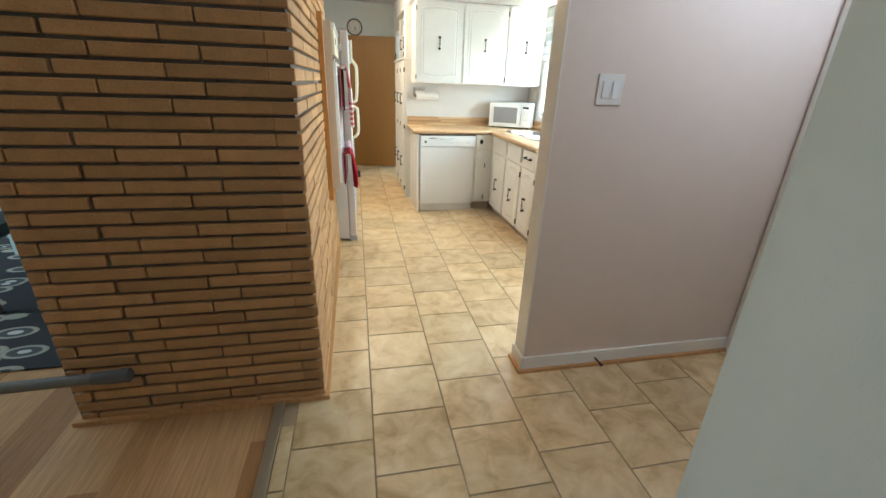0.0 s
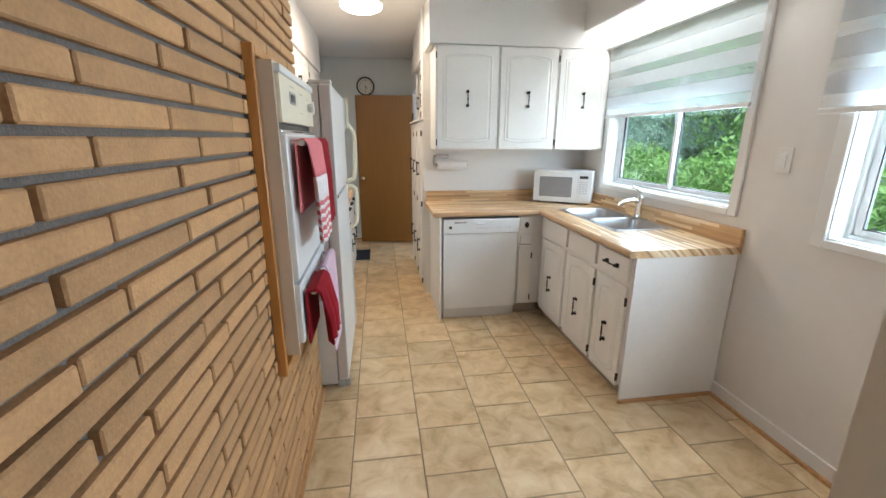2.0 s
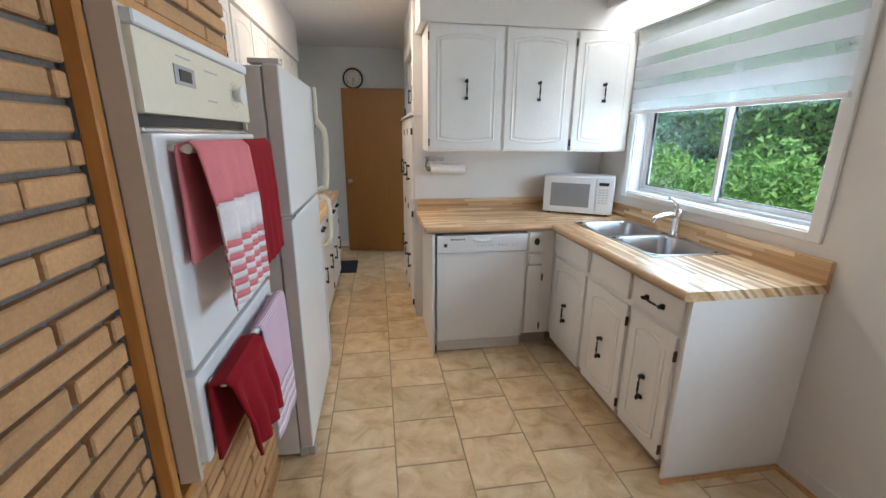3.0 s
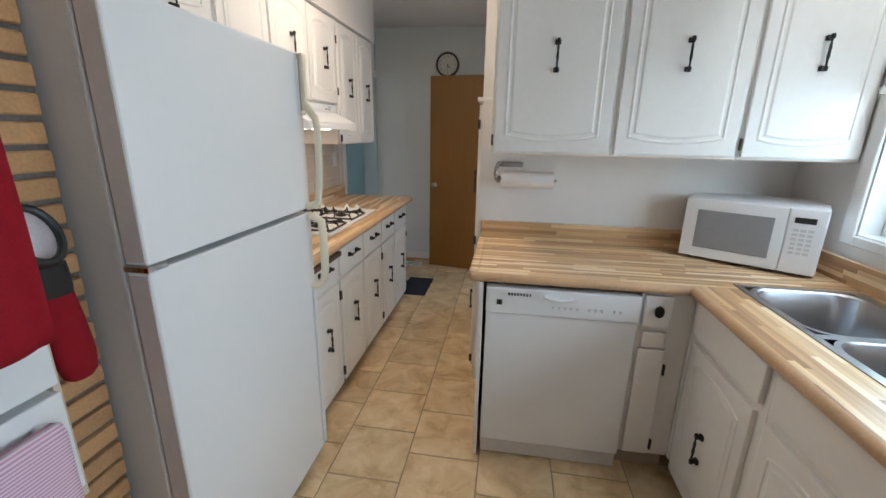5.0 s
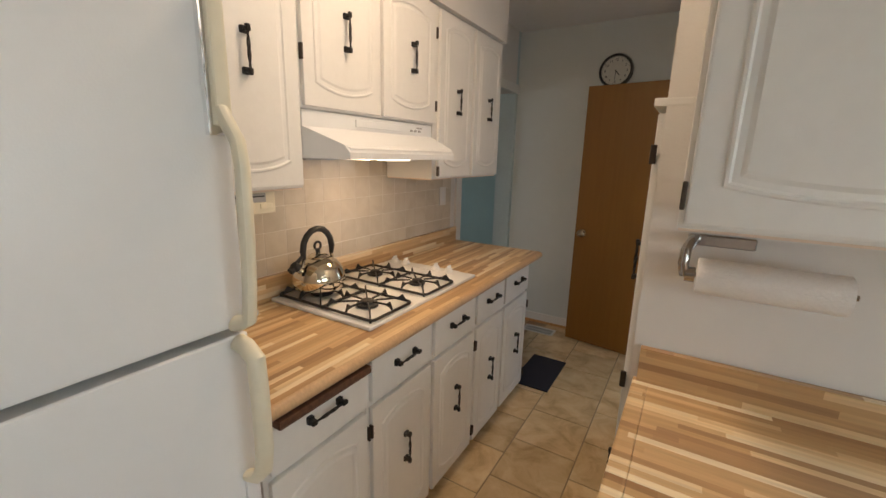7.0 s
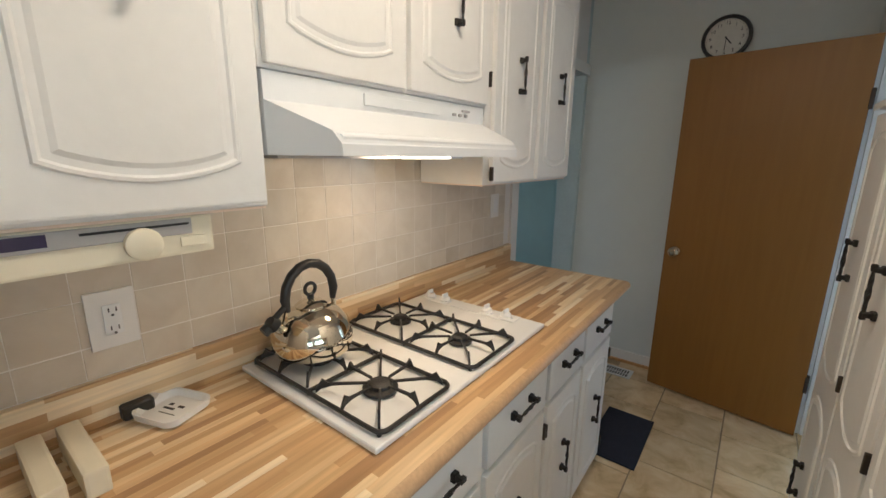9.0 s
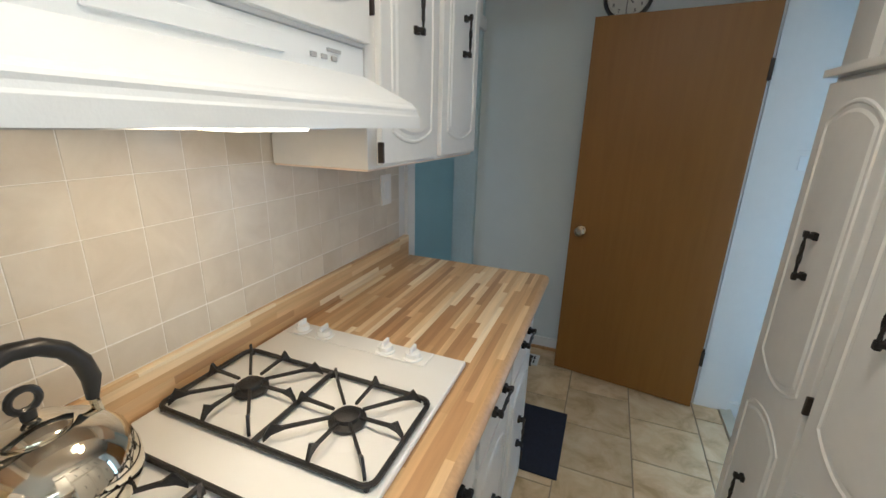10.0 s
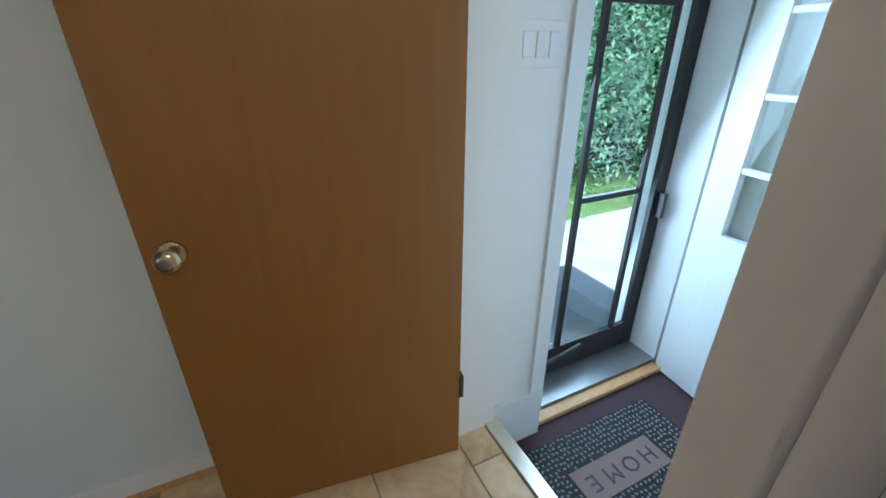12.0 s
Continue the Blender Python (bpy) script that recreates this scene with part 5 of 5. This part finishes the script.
        bmesh.ops.create_icosphere(bm, subdivisions=1, radius=0.009, matrix=Matrix.Translation((x, y, -0.190)) @ Matrix.Rotation(rng.random() * 3, 4, "Z") @ Matrix.Diagonal((1.0, 0.6, 0.5, 1)))
under(part("pebble_texture", bm, mat("pebble", (0.22, 0.20, 0.19), 0.6, vary=0.4, scale=60), kind="stuff"), hm)
under(part("name_field", box(bmesh.new(), 1.27, 1.70, 5.268, 5.412, -0.1899, -0.186), mat("mat_brown", (0.20, 0.13, 0.11), 0.8)), hm)


def text(word, size, m, material, parent, depth=0.001, label=""):
    cu = bpy.data.curves.new("text", "FONT")
    cu.body, cu.size, cu.extrude, cu.align_x, cu.align_y = word, size, depth, "CENTER", "CENTER"
    cu.resolution_u = 2
    tmp = new("tmp", cu)
    bpy.context.view_layer.update()
    me = bpy.data.meshes.new_from_object(tmp.evaluated_get(bpy.context.evaluated_depsgraph_get()))
    bpy.data.objects.remove(tmp)
    me.materials.clear()
    me.materials.append(material)
    ob = new("lettering", me)
    ob.matrix_world = m
    if label:
        tagged(ob, label)
    return under(ob, parent)


for i, ch_ in enumerate("HOME"):
    text(ch_, 0.10, pose(1.485 + (1.5 - i) * 0.098, 5.34, -0.1855, 0, 0, 180), BLACK, hm)

rg = thing("floor_register", (-0.14, 5.71, 0), "white metal floor register with dark slots beside the wall", "floor register")
bm = bmesh.new()
for b in ((-0.275, -0.005, 5.645, 5.660, 0.0005, 0.006), (-0.275, -0.005, 5.760, 5.775, 0.0005, 0.006), (-0.275, -0.258, 5.66, 5.76, 0.0005, 0.006), (-0.022, -0.005, 5.66, 5.76, 0.0005, 0.006), (-0.258, -0.022, 5.708, 5.712, 0.0005, 0.0058)):
    box(bm, *b)
under(part("frame", bm, TRIM), rg)
# flat black sheet for the darkness between the slats; no duct is modelled
under(part("duct", box(bmesh.new(), -0.258, -0.022, 5.66, 5.76, 0.0003, 0.001), BLACK), rg)
for i in range(14):
    x = -0.252 + i * 0.0172
    under(part("slat", box(bmesh.new(), x, x + 0.005, 5.661, 5.759, 0.001, 0.0055), TRIM), rg)


def plate(name, m, w, h, label, category, switches=1, outlet=False):
    t = thing(name, m, label, category)
    part("plate", one(-w / 2, w / 2, -0.006, 0.0, -h / 2, h / 2, 0.002, 2), TRIM, t)
    for i in range(switches):
        x = (i - (switches - 1) / 2) * 0.045
        part("rocker", one(x - 0.016, x + 0.016, -0.010, -0.0062, -0.033, 0.033, 0.003, 2), VINYL, t)
    if outlet:
        bm = bmesh.new()
        for z in (-0.02, 0.02):
            for x in (-0.007, 0.006):
                box(bm, x, x + 0.0025, -0.0106, -0.0100, z - 0.003, z + 0.006)
            rod(bm, (0, -0.0106, z - 0.010), (0, -0.0100, z - 0.010), 0.0028, 8)
        part("sockets", bm, BLACK, t)
    return t


plate("light_switch", pose(1.22, 0.0398, 1.385, 0, 0, 0), 0.115, 0.118, "white double light switch on the partition wall", "light switch", 2)
plate("light_switch", pose(X0 - 0.0002, 1.51, 1.375, 0, 0, -90), 0.075, 0.118, "white light switch on the wall beside the window", "light switch")
plate("light_switch", pose(1.13, 5.6598, 1.355, 0, 0, 0), 0.165, 0.118, "white triple light switch on the landing wall", "light switch", 3)
plate("power_socket", pose(-0.5420, 3.08, 1.135, 0, 0, 90), 0.085, 0.125, "white power socket on the tiled wall", "power socket", 1, True)
plate("light_switch", pose(-0.5420, 4.66, 1.235, 0, 0, 90), 0.075, 0.118, "white light switch on the tiled wall near the opening", "light switch")

ck2 = thing("wall_clock", (0.238, 5.88, 2.155), "round wall clock with a black rim above the open door", "clock")
under(part("rim", lathe(bmesh.new(), [(0.122, 0.0), (0.124, -0.02), (0.118, -0.034), (0.104, -0.036), (0.104, -0.012)], (0.238, 5.899, 2.155), 48, "Y"), BLACK, smooth=True), ck2)
under(part("dial", lathe(bmesh.new(), [(0.1035, 0.0), (0.1035, -0.004), (0.10, -0.0045)], (0.238, 5.885, 2.155), 40, "Y"), mat("dial_white", (0.70, 0.68, 0.62), 0.5)), ck2)
bm = bmesh.new()
for q in range(60):
    a = 2 * math.pi * q / 60
    m = Matrix.Translation((0.238 + 0.097 * math.sin(a), 5.8798, 2.155 + 0.097 * math.cos(a))) @ Matrix.Rotation(a, 4, "Y")
    bmesh.ops.create_cube(bm, size=1, matrix=m @ Matrix.Diagonal((0.0012, 0.0008, 0.005, 1)))
under(part("minute_marks", bm, BLACK), ck2)
for hgt, wd, a, nm in ((0.052, 0.006, 140, "hour_hand"), (0.078, 0.004, 183, "minute_hand")):
    m = Matrix.Translation((0.238, 5.8785, 2.155)) @ Matrix.Rotation(radians(a), 4, "Y")
    bm = bmesh.new()
    bmesh.ops.create_cube(bm, size=1, matrix=m @ Matrix.Translation((0, 0, hgt / 2 - 0.01)) @ Matrix.Diagonal((wd, 0.0012, hgt, 1)))
    under(part(nm.replace("hand", "pointer"), bm, BLACK), ck2)
for hnum in range(1, 13):
    a = 2 * math.pi * hnum / 12
    text(str(hnum), 0.026, Matrix.Translation((0.238 + 0.079 * math.sin(a), 5.8800, 2.155 + 0.079 * math.cos(a))) @ pose(0, 0, 0, 90, 0, 0), BLACK, ck2, 0.0004)

# items on the stove counter
sr = thing("spoon_rest", (-0.47, 3.13, 0.911), "white ceramic spoon rest with a dark motif on the counter", "spoon rest")
bm = bmesh.new()
rs = [rounded(0, 0, 0.052, 0.048, 0.02, 0.0005), rounded(0, 0, 0.060, 0.055, 0.024, 0.006), rounded(0, 0, 0.062, 0.057, 0.024, 0.022), rounded(0, 0, 0.056, 0.051, 0.022, 0.022), rounded(0, 0, 0.050, 0.046, 0.02, 0.008)]
vr = [[bm.verts.new(p) for p in r_] for r_ in rs]
for a, b in zip(vr, vr[1:]):
    ring_faces(bm, a, b)
bm.faces.new(vr[0][::-1])
bm.faces.new(vr[-1])
m45 = Matrix.Translation((-0.46, 3.14, 0.9108)) @ Matrix.Rotation(radians(20), 4, "Z")
o = part("dish", bm, WHITEAPP, smooth=True)
o.matrix_basis = m45
under(o, sr)
o = part("handle", tube(bmesh.new(), [(-0.05, 0.0, 0.014), (-0.085, -0.005, 0.02), (-0.115, -0.012, 0.026)], [0.022, 0.015, 0.017], 10, 0.4), WHITEAPP, smooth=True)
o.matrix_basis = m45
under(o, sr)
bm = bmesh.new()
for x, y, w, h in ((-0.012, 0, 0.03, 0.006), (0.01, 0.012, 0.016, 0.007), (-0.02, 0.014, 0.01, 0.008), (0.0, -0.016, 0.045, 0.002)):
    box(bm, x - w / 2, x + w / 2, y - h / 2, y + h / 2, 0.0082, 0.0088)
o = part("motif", bm, BLACK)
o.matrix_basis = m45
under(o, sr)
part("trivet", one(-0.526, -0.500, 3.06, 3.12, 0.9110, 0.945, 0.004), BLACK, label="small black object against the upstand behind the spoon rest", category="stand")
for y in (2.90, 2.955):
    part("canister_lid", one(-0.50, -0.30, y, y + 0.036, 0.911, 0.962, 0.006, 2), CREAM, label="cream plastic opener lying on the counter near the refrigerator", category="kitchen tool", group="cream items by the refrigerator")

rd = thing("under_cabinet_radio", (-0.36, 2.98, 1.37), "cream under-cabinet clock radio mounted below the wall cabinet", "radio")
under(part("case", box(bmesh.new(), -0.45, -0.262, 2.84, 3.185, 1.308, 1.374, 0.005, 2), CREAM), rd)
under(part("fascia", box(bmesh.new(), -0.2618, -0.2585, 2.85, 3.150, 1.344, 1.371, 0.001), GREYPLASTIC), rd)
under(part("display", box(bmesh.new(), -0.2584, -0.2570, 2.875, 2.965, 1.350, 1.368), mat("display_dark", (0.05, 0.04, 0.09), 0.2)), rd)
under(part("tuning_dial", lathe(bmesh.new(), [(0.026, 0.0), (0.026, 0.012), (0.022, 0.015)], (-0.2583, 3.075, 1.337), 28, "X"), CREAM, smooth=True), rd)
under(part("tuning_scale", box(bmesh.new(), -0.2584, -0.2575, 3.00, 3.145, 1.360, 1.364), BLACK), rd)
under(part("button", box(bmesh.new(), -0.2620, -0.2570, 3.130, 3.172, 1.322, 1.340, 0.003, 2), CREAM), rd)

# living-room corner past the brick wall


def rug_mat():
    m = bpy.data.materials.new("rug_ovals")
    m.use_nodes = True
    nt = m.node_tree
    b = nt.nodes["Principled BSDF"]
    b.inputs["Roughness"].default_value = 0.95
    geo = nt.nodes.new("ShaderNodeNewGeometry")
    mp = nt.nodes.new("ShaderNodeMapping")
    mp.inputs["Scale"].default_value = (1.0, 1.8, 1)
    v = nt.nodes.new("ShaderNodeTexVoronoi")
    v.inputs["Scale"].default_value = 4.2
    nt.links.new(geo.outputs["Position"], mp.inputs["Vector"])
    nt.links.new(mp.outputs[0], v.inputs["Vector"])
    r = ramp(nt, [(0.12, (0.55, 0.55, 0.52)), (0.16, (0.06, 0.07, 0.07)), (0.30, (0.08, 0.09, 0.09)), (0.34, (0.35, 0.34, 0.28)), (0.42, (0.30, 0.29, 0.22)), (0.46, (0.02, 0.022, 0.025))], v.outputs["Distance"])
    r.color_ramp.interpolation = "CONSTANT"
    nt.links.new(r.outputs[0], b.inputs["Base Color"])
    return m


part("rug", one(-4.4, -1.30, 0.42, 3.6, 0.0005, 0.012, 0.004), rug_mat(), label="dark rug with a grey and white oval pattern", category="rug")
ch = thing("chair", (-2.1, 1.2, 0), "dark wooden chair with curved legs on the rug", "chair")
for x, y in ((-2.0, 1.05), (-2.45, 1.05), (-2.0, 1.5), (-2.45, 1.5)):
    under(part("leg", tube(bmesh.new(), [(x + 0.05, y - 0.03, 0.0125), (x + 0.02, y, 0.08), (x, y, 0.22), (x + 0.01, y, 0.42)], [0.018, 0.016, 0.022, 0.028], 8), DARKWOOD, smooth=True), ch)
under(part("seat", box(bmesh.new(), -2.5, -1.95, 1.0, 1.55, 0.42, 0.50, 0.02, 2), BLACK), ch)
under(part("backrest", box(bmesh.new(), -2.5, -2.44, 1.0, 1.55, 0.50, 1.0, 0.02, 2), BLACK), ch)
# fireplace-side fittings on the brick

ds = thing("door_stop", (1.40, 0.02, 0.045), "small dark spring door stop on the entry baseboard", "door stop")
under(part("spring", lathe(bmesh.new(), [(0.008, 0.0), (0.008, 0.004), (0.004, 0.006), (0.0055, 0.012), (0.004, 0.018), (0.0055, 0.024), (0.004, 0.030), (0.0055, 0.036), (0.004, 0.042), (0.0055, 0.048), (0.004, 0.054)], (1.40, -0.030, 0.045), 12, "Y"), HINGE, smooth=True), ds)
under(part("tip", lathe(bmesh.new(), [(0.001, 0.0), (0.008, 0.002), (0.008, 0.012), (0.001, 0.014)], (1.40, -0.0445, 0.045), 12, "Y"), BLACK, smooth=True), ds)
pl = thing("metal_pole", (-1.54, -0.09, 0.0), "dull grey bent metal pole standing low beside the brick wall", "pole")
pm = mat("dull_metal", (0.20, 0.21, 0.21), 0.45, 0.5, vary=0.15, scale=12)
bm = tube(bmesh.new(), [(-0.80, -0.055, 0.266), (-1.148, -0.08, 0.277), (-1.403, -0.08, 0.280), (-1.49, -0.085, 0.25), (-1.53, -0.09, 0.17), (-1.54, -0.09, 0.004)], 0.022, 16)
under(part("shaft", bm, pm, smooth=True), pl)
bm = tube(bmesh.new(), [(-0.729, -0.05, 0.264), (-0.735, -0.05, 0.264), (-0.79, -0.055, 0.266), (-0.86, -0.06, 0.268)], [0.020, 0.028, 0.028, 0.024], 16)
under(part("grip", bm, mat("grip_grey", (0.12, 0.12, 0.12), 0.6), smooth=True), pl)

# ---- outside ----
GRASS = mat("grass", (0.12, 0.22, 0.06), 0.9, vary=0.35, scale=2.0, bump=0.5, bump_scale=60)
ASPHALT = mat("pale_asphalt", (0.44, 0.46, 0.49), 0.85, vary=0.2, scale=3, bump=0.6, bump_scale=120)
LEAF = mat("leaf", (0.24, 0.42, 0.11), 0.55, vary=0.35, scale=3.0)
NEEDLE = mat("needles", (0.30, 0.50, 0.36), 0.6, vary=0.3, scale=3.0)
for m_ in (LEAF, NEEDLE):
    nt_ = m_.node_tree
    tl_, mx_ = nt_.nodes.new("ShaderNodeBsdfTranslucent"), nt_.nodes.new("ShaderNodeMixShader")
    src = nt_.nodes["Principled BSDF"].inputs["Base Color"].links[0].from_socket
    nt_.links.new(src, tl_.inputs["Color"])
    mx_.inputs[0].default_value = 0.45
    nt_.links.new(nt_.nodes["Principled BSDF"].outputs[0], mx_.inputs[1])
    nt_.links.new(tl_.outputs[0], mx_.inputs[2])
    nt_.links.new(mx_.outputs[0], nt_.nodes["Material Output"].inputs["Surface"])
BARK = mat("bark", (0.11, 0.08, 0.055), 0.9, vary=0.3, scale=10, bump=0.8, bump_scale=40)
gnd = bmesh.new()
box(gnd, -400, 400, -400, 400, -0.62, -0.55)
part("ground", gnd, GRASS, kind="structure")
part("driveway", one(-2.0, 22, 6.05, 8.25, -0.5495, -0.535), ASPHALT, kind="structure")
part("doorstep", one(1.1, 2.4, 6.052, 6.9, -0.549, -0.26), mat("concrete", (0.35, 0.34, 0.32), 0.85, vary=0.1, scale=8), kind="structure")


def leaves(bm, centre, radii, count, size, rng, flat=False):
    for _ in range(count):
        while True:
            p = Vector((rng.uniform(-1, 1), rng.uniform(-1, 1), rng.uniform(-1, 1)))
            if 0.25 < p.length < 1:
                break
        p = p.normalized() * (p.length ** 0.4)
        c = Vector(centre) + Vector((p.x * radii[0], p.y * radii[1], p.z * radii[2]))
        s = size * rng.uniform(0.6, 1.3)
        q = Euler((rng.uniform(-1.1, 1.1), rng.uniform(-1.1, 1.1), rng.uniform(0, 6.3))).to_matrix()
        v = [bm.verts.new(c + q @ Vector(k)) for k in ((-s, 0, 0), (0, -0.38 * s, 0.1 * s), (s, 0, 0), (0, 0.38 * s, 0.1 * s))]
        bm.faces.new(v)


rng = random.Random(11)
hdg = thing("hedge", (4.2, 2.5, -0.55), "dense green hedge outside the kitchen window", "hedge")
bm = bmesh.new()
for i in range(24):
    y = -2.4 + i * 0.36
    leaves(bm, (4.15 + rng.uniform(-0.15, 0.2), y, 0.42 + rng.uniform(-0.10, 0.16)), (0.62, 0.42, 0.95), 2600, 0.042, rng)
o = under(part("foliage", bm, LEAF, kind="stuff"), hdg)
bm = bmesh.new()
for i in range(13):
    y = -2.4 + i * 0.72
    rod(bm, (4.15, y, -0.56), (4.15 + rng.uniform(-0.1, 0.1), y + rng.uniform(-0.1, 0.1), 0.4), 0.03, 6, 0.012)
under(part("stems", bm, BARK), hdg)


def tree_mesh(h, spread, rng, conifer, n):
    t, c = bmesh.new(), bmesh.new()
    tube(t, [(0, 0, 0), (0.05, 0.02, h * 0.4), (0, 0.05, h * 0.92)], [0.028 * h, 0.018 * h, 0.004 * h], 8)
    for i in range(22 if conifer else 16):
        s = (i + 1.5) / (24 if conifer else 18)
        z = h * (0.12 + 0.86 * s) if conifer else h * (0.25 + 0.7 * s)
        L = spread * ((1 - s) * 0.95 + 0.1) if conifer else spread * (0.45 + 0.55 * math.sin(math.pi * min(1, s + 0.1)))
        for k in range(4):
            a = i * 2.4 + k * 1.57 + rng.uniform(-0.3, 0.3)
            e = Vector((L * math.cos(a), L * math.sin(a), z - (0.25 * L if conifer else -0.25 * L)))
            rod(t, (0, 0, z), e * 0.9 + Vector((0, 0, z * 0.1)), 0.006 * h * (1.1 - s), 5, 0.002)
            for f in (0.45, 0.75, 1.0):
                p = Vector((0, 0, z)).lerp(e, f)
                leaves(c, p, (L * 0.30 + 0.2, L * 0.30 + 0.2, 0.16 * L + 0.22), n, 0.055 if conifer else 0.075, rng)
    return t, c


def tree(name, places, h, spread, conifer, label, mat_leaf, seed, n=26):
    r = random.Random(seed)
    t, c = tree_mesh(h, spread, r, conifer, n)
    e = thing("tree", (places[0][0], places[0][1], -0.55), label, "tree", "trees behind the house")
    part("trunk", t, BARK, e)
    part("crown", c, mat_leaf, e)
    for x, y, s in places[1:]:
        m = Matrix.Translation((x, y, -0.55)) @ Matrix.Rotation(r.random() * 6, 4, "Z")
        k = copy_thing(e, m)
        k.scale = (s, s, s)
    return e


tree("spruce", [(6.6, 10.6, 1), (9.2, 10.2, 1.1), (4.4, 11.2, 0.95), (8.0, 13.2, 1.25), (12.0, 11.0, 1.2), (5.2, 14.5, 1.2), (11.4, 14.6, 1.4), (2.4, 13.5, 1.1), (15.5, 13.0, 1.4)], 7.0, 2.5, True, "tall green spruce with drooping boughs beyond the driveway", NEEDLE, 3, 250)
tree("maple", [(9.6, 4.6, 1), (9.0, 7.2, 0.95), (9.4, 1.6, 0.9), (12.6, 6.6, 1.3), (13.0, 3.0, 1.25), (9.6, -1.5, 1.0), (16.0, 8.5, 1.5), (16.5, 4.5, 1.5), (13.4, -0.6, 1.3)], 6.5, 2.6, False, "leafy green tree behind the hedge", LEAF, 7, 130)

# ---- backsplash tiles ----
bs = part("wall_tiling", one(-0.5495, -0.5431, 2.80, 4.775, 1.011, 1.652), TGROUT, kind="structure")
TY, TZ = 0.103, 0.1005
tile_mesh = {}
for j in range(-1, 6):
    for i in range(19):
        y, z = 2.816 + i * TY, 1.083 + j * TZ
        h = TZ
        if j < 0:
            z, h = 1.0125, 0.069
        if j == 5:
            h = 0.066
        if h not in tile_mesh:
            bm = one(-0.003, 0.0, 0.0008, TY - 0.0008, 0.0008, h - 0.0008, 0.0008)
            bmesh.ops.recalc_face_normals(bm, faces=bm.faces)
            me = bpy.data.meshes.new("wall_tile")
            bm.to_mesh(me)
            bm.free()
            me.materials.append(BACKTILE)
            tile_mesh[h] = me
        ob = new("wall_tile", tile_mesh[h])
        ob.parent = bs
        ob.location = (-0.5422, y, z)

# ---- brick wall ----
CP = 0.0549
core_side = wall("wall_brick", [(-0.30, -0.017, 0.30, 1.17, 0.0, CH), (-0.30, -0.017, 1.88, 2.02, 0.0, CH), (-0.30, -0.017, 1.17, 1.88, 0.0, 0.65), (-0.30, -0.017, 1.17, 1.88, 1.74, CH), (-0.55, -0.30, 1.90, 2.02, 0.0, CH)], MORTAR)
core_front = wall("wall_brick_end", [(-1.0, -0.017, 0.017, 0.30, 0.0, CH)], MORTAR)
brick_cache = {}
rng = random.Random(21)


def brick(parent, length, along, at):
    key = (round(length, 2), along)
    if key not in brick_cache:
        l = key[0]
        if along == "Y":
            bm = one(-0.09, 0.0, 0.0, l - 0.010, 0.0, CP - 0.0125, 0.0035)
        else:
            bm = one(0.0, l - 0.010, 0.0, 0.09, 0.0, CP - 0.0125, 0.0035)
        me = bpy.data.meshes.new("brick")
        bmesh.ops.recalc_face_normals(bm, faces=bm.faces)
        bm.to_mesh(me)
        bm.free()
        me.materials.append(BRICK)
        brick_cache[key] = me
    ob = new("brick", brick_cache[key])
    ob.parent = parent
    ob.location = at
    return ob


def spans(lo, hi, first, step):
    """Stretches between upright joints, which lie at first + n * step."""
    cuts = [lo] + [first + n * step for n in range(-8, 9) if lo + 0.02 < first + n * step < hi - 0.02] + [hi]
    return list(zip(cuts, cuts[1:]))


for c in range(46):
    z = CP * c + 0.002
    odd = c % 2
    shift = rng.uniform(-0.006, 0.006)
    for a, b in spans(0.0, 2.02, (0.309 if odd else 0.079) + shift, 0.351):
        bits = [(a, b)]
        if 0.635 < z + CP and z < 1.725:
            bits = [(max(a, lo), min(b, hi)) for lo, hi in ((-1, 1.168), (1.882, 3)) if min(b, hi) - max(a, lo) > 0.02]
        for p, q in bits:
            brick(core_side, q - p, "Y", (rng.uniform(-0.003, 0.003), p, z))
    # the end face, running back along x; courses take turns at the corner
    for a, b in spans(-1.0, -0.092 if odd else 0.0, -0.092 if odd else -0.298, 0.317):
        brick(core_front, b - a, "X", (a + 0.010, rng.uniform(-0.003, 0.003), z))

# ---- floor tiles ----
PX, PY = 0.330, 0.3135
ft = None
for col in range(-2, 7):
    x = 0.21 + col * PX
    for row in range(-10, 20):
        y = 0.164 + row * PY + (0.0 if col % 2 == 0 else 0.178)
        if x + PX < -0.2 and y + PY < 2.0:
            continue
        x0, x1, y0, y1 = x, x + PX, y, y + PY
        if y < 2.0 and x0 < -0.178:
            x0 = -0.178
        if 0.0 < y + PY and y1 < 2.0 and x1 < 0.02:
            continue
        if x0 < -0.70 or x1 - x0 < 0.05 or y1 > 6.1:
            continue
        if y0 > 4.45 and x1 > 1.05:
            x1 = min(x1, 1.003)
            if x1 - x0 < 0.03:
                continue
        y1 = min(y1, 5.93)
        full = abs(x1 - x0 - PX) < 1e-6 and abs(y1 - y0 - PY) < 1e-6
        if full and ft is not None:
            ob = new("tile", ft)
        else:
            bm = one(0.003, x1 - x0 - 0.003, 0.003, y1 - y0 - 0.003, -0.0045, 0.0, 0.0015)
            me = bpy.data.meshes.new("tile")
            bm.to_mesh(me)
            bm.free()
            me.materials.append(FLOOR)
            if full:
                ft = me
            ob = new("tile", me)
        ob.parent = floor
        ob.location = (x0, y0, 0.0)
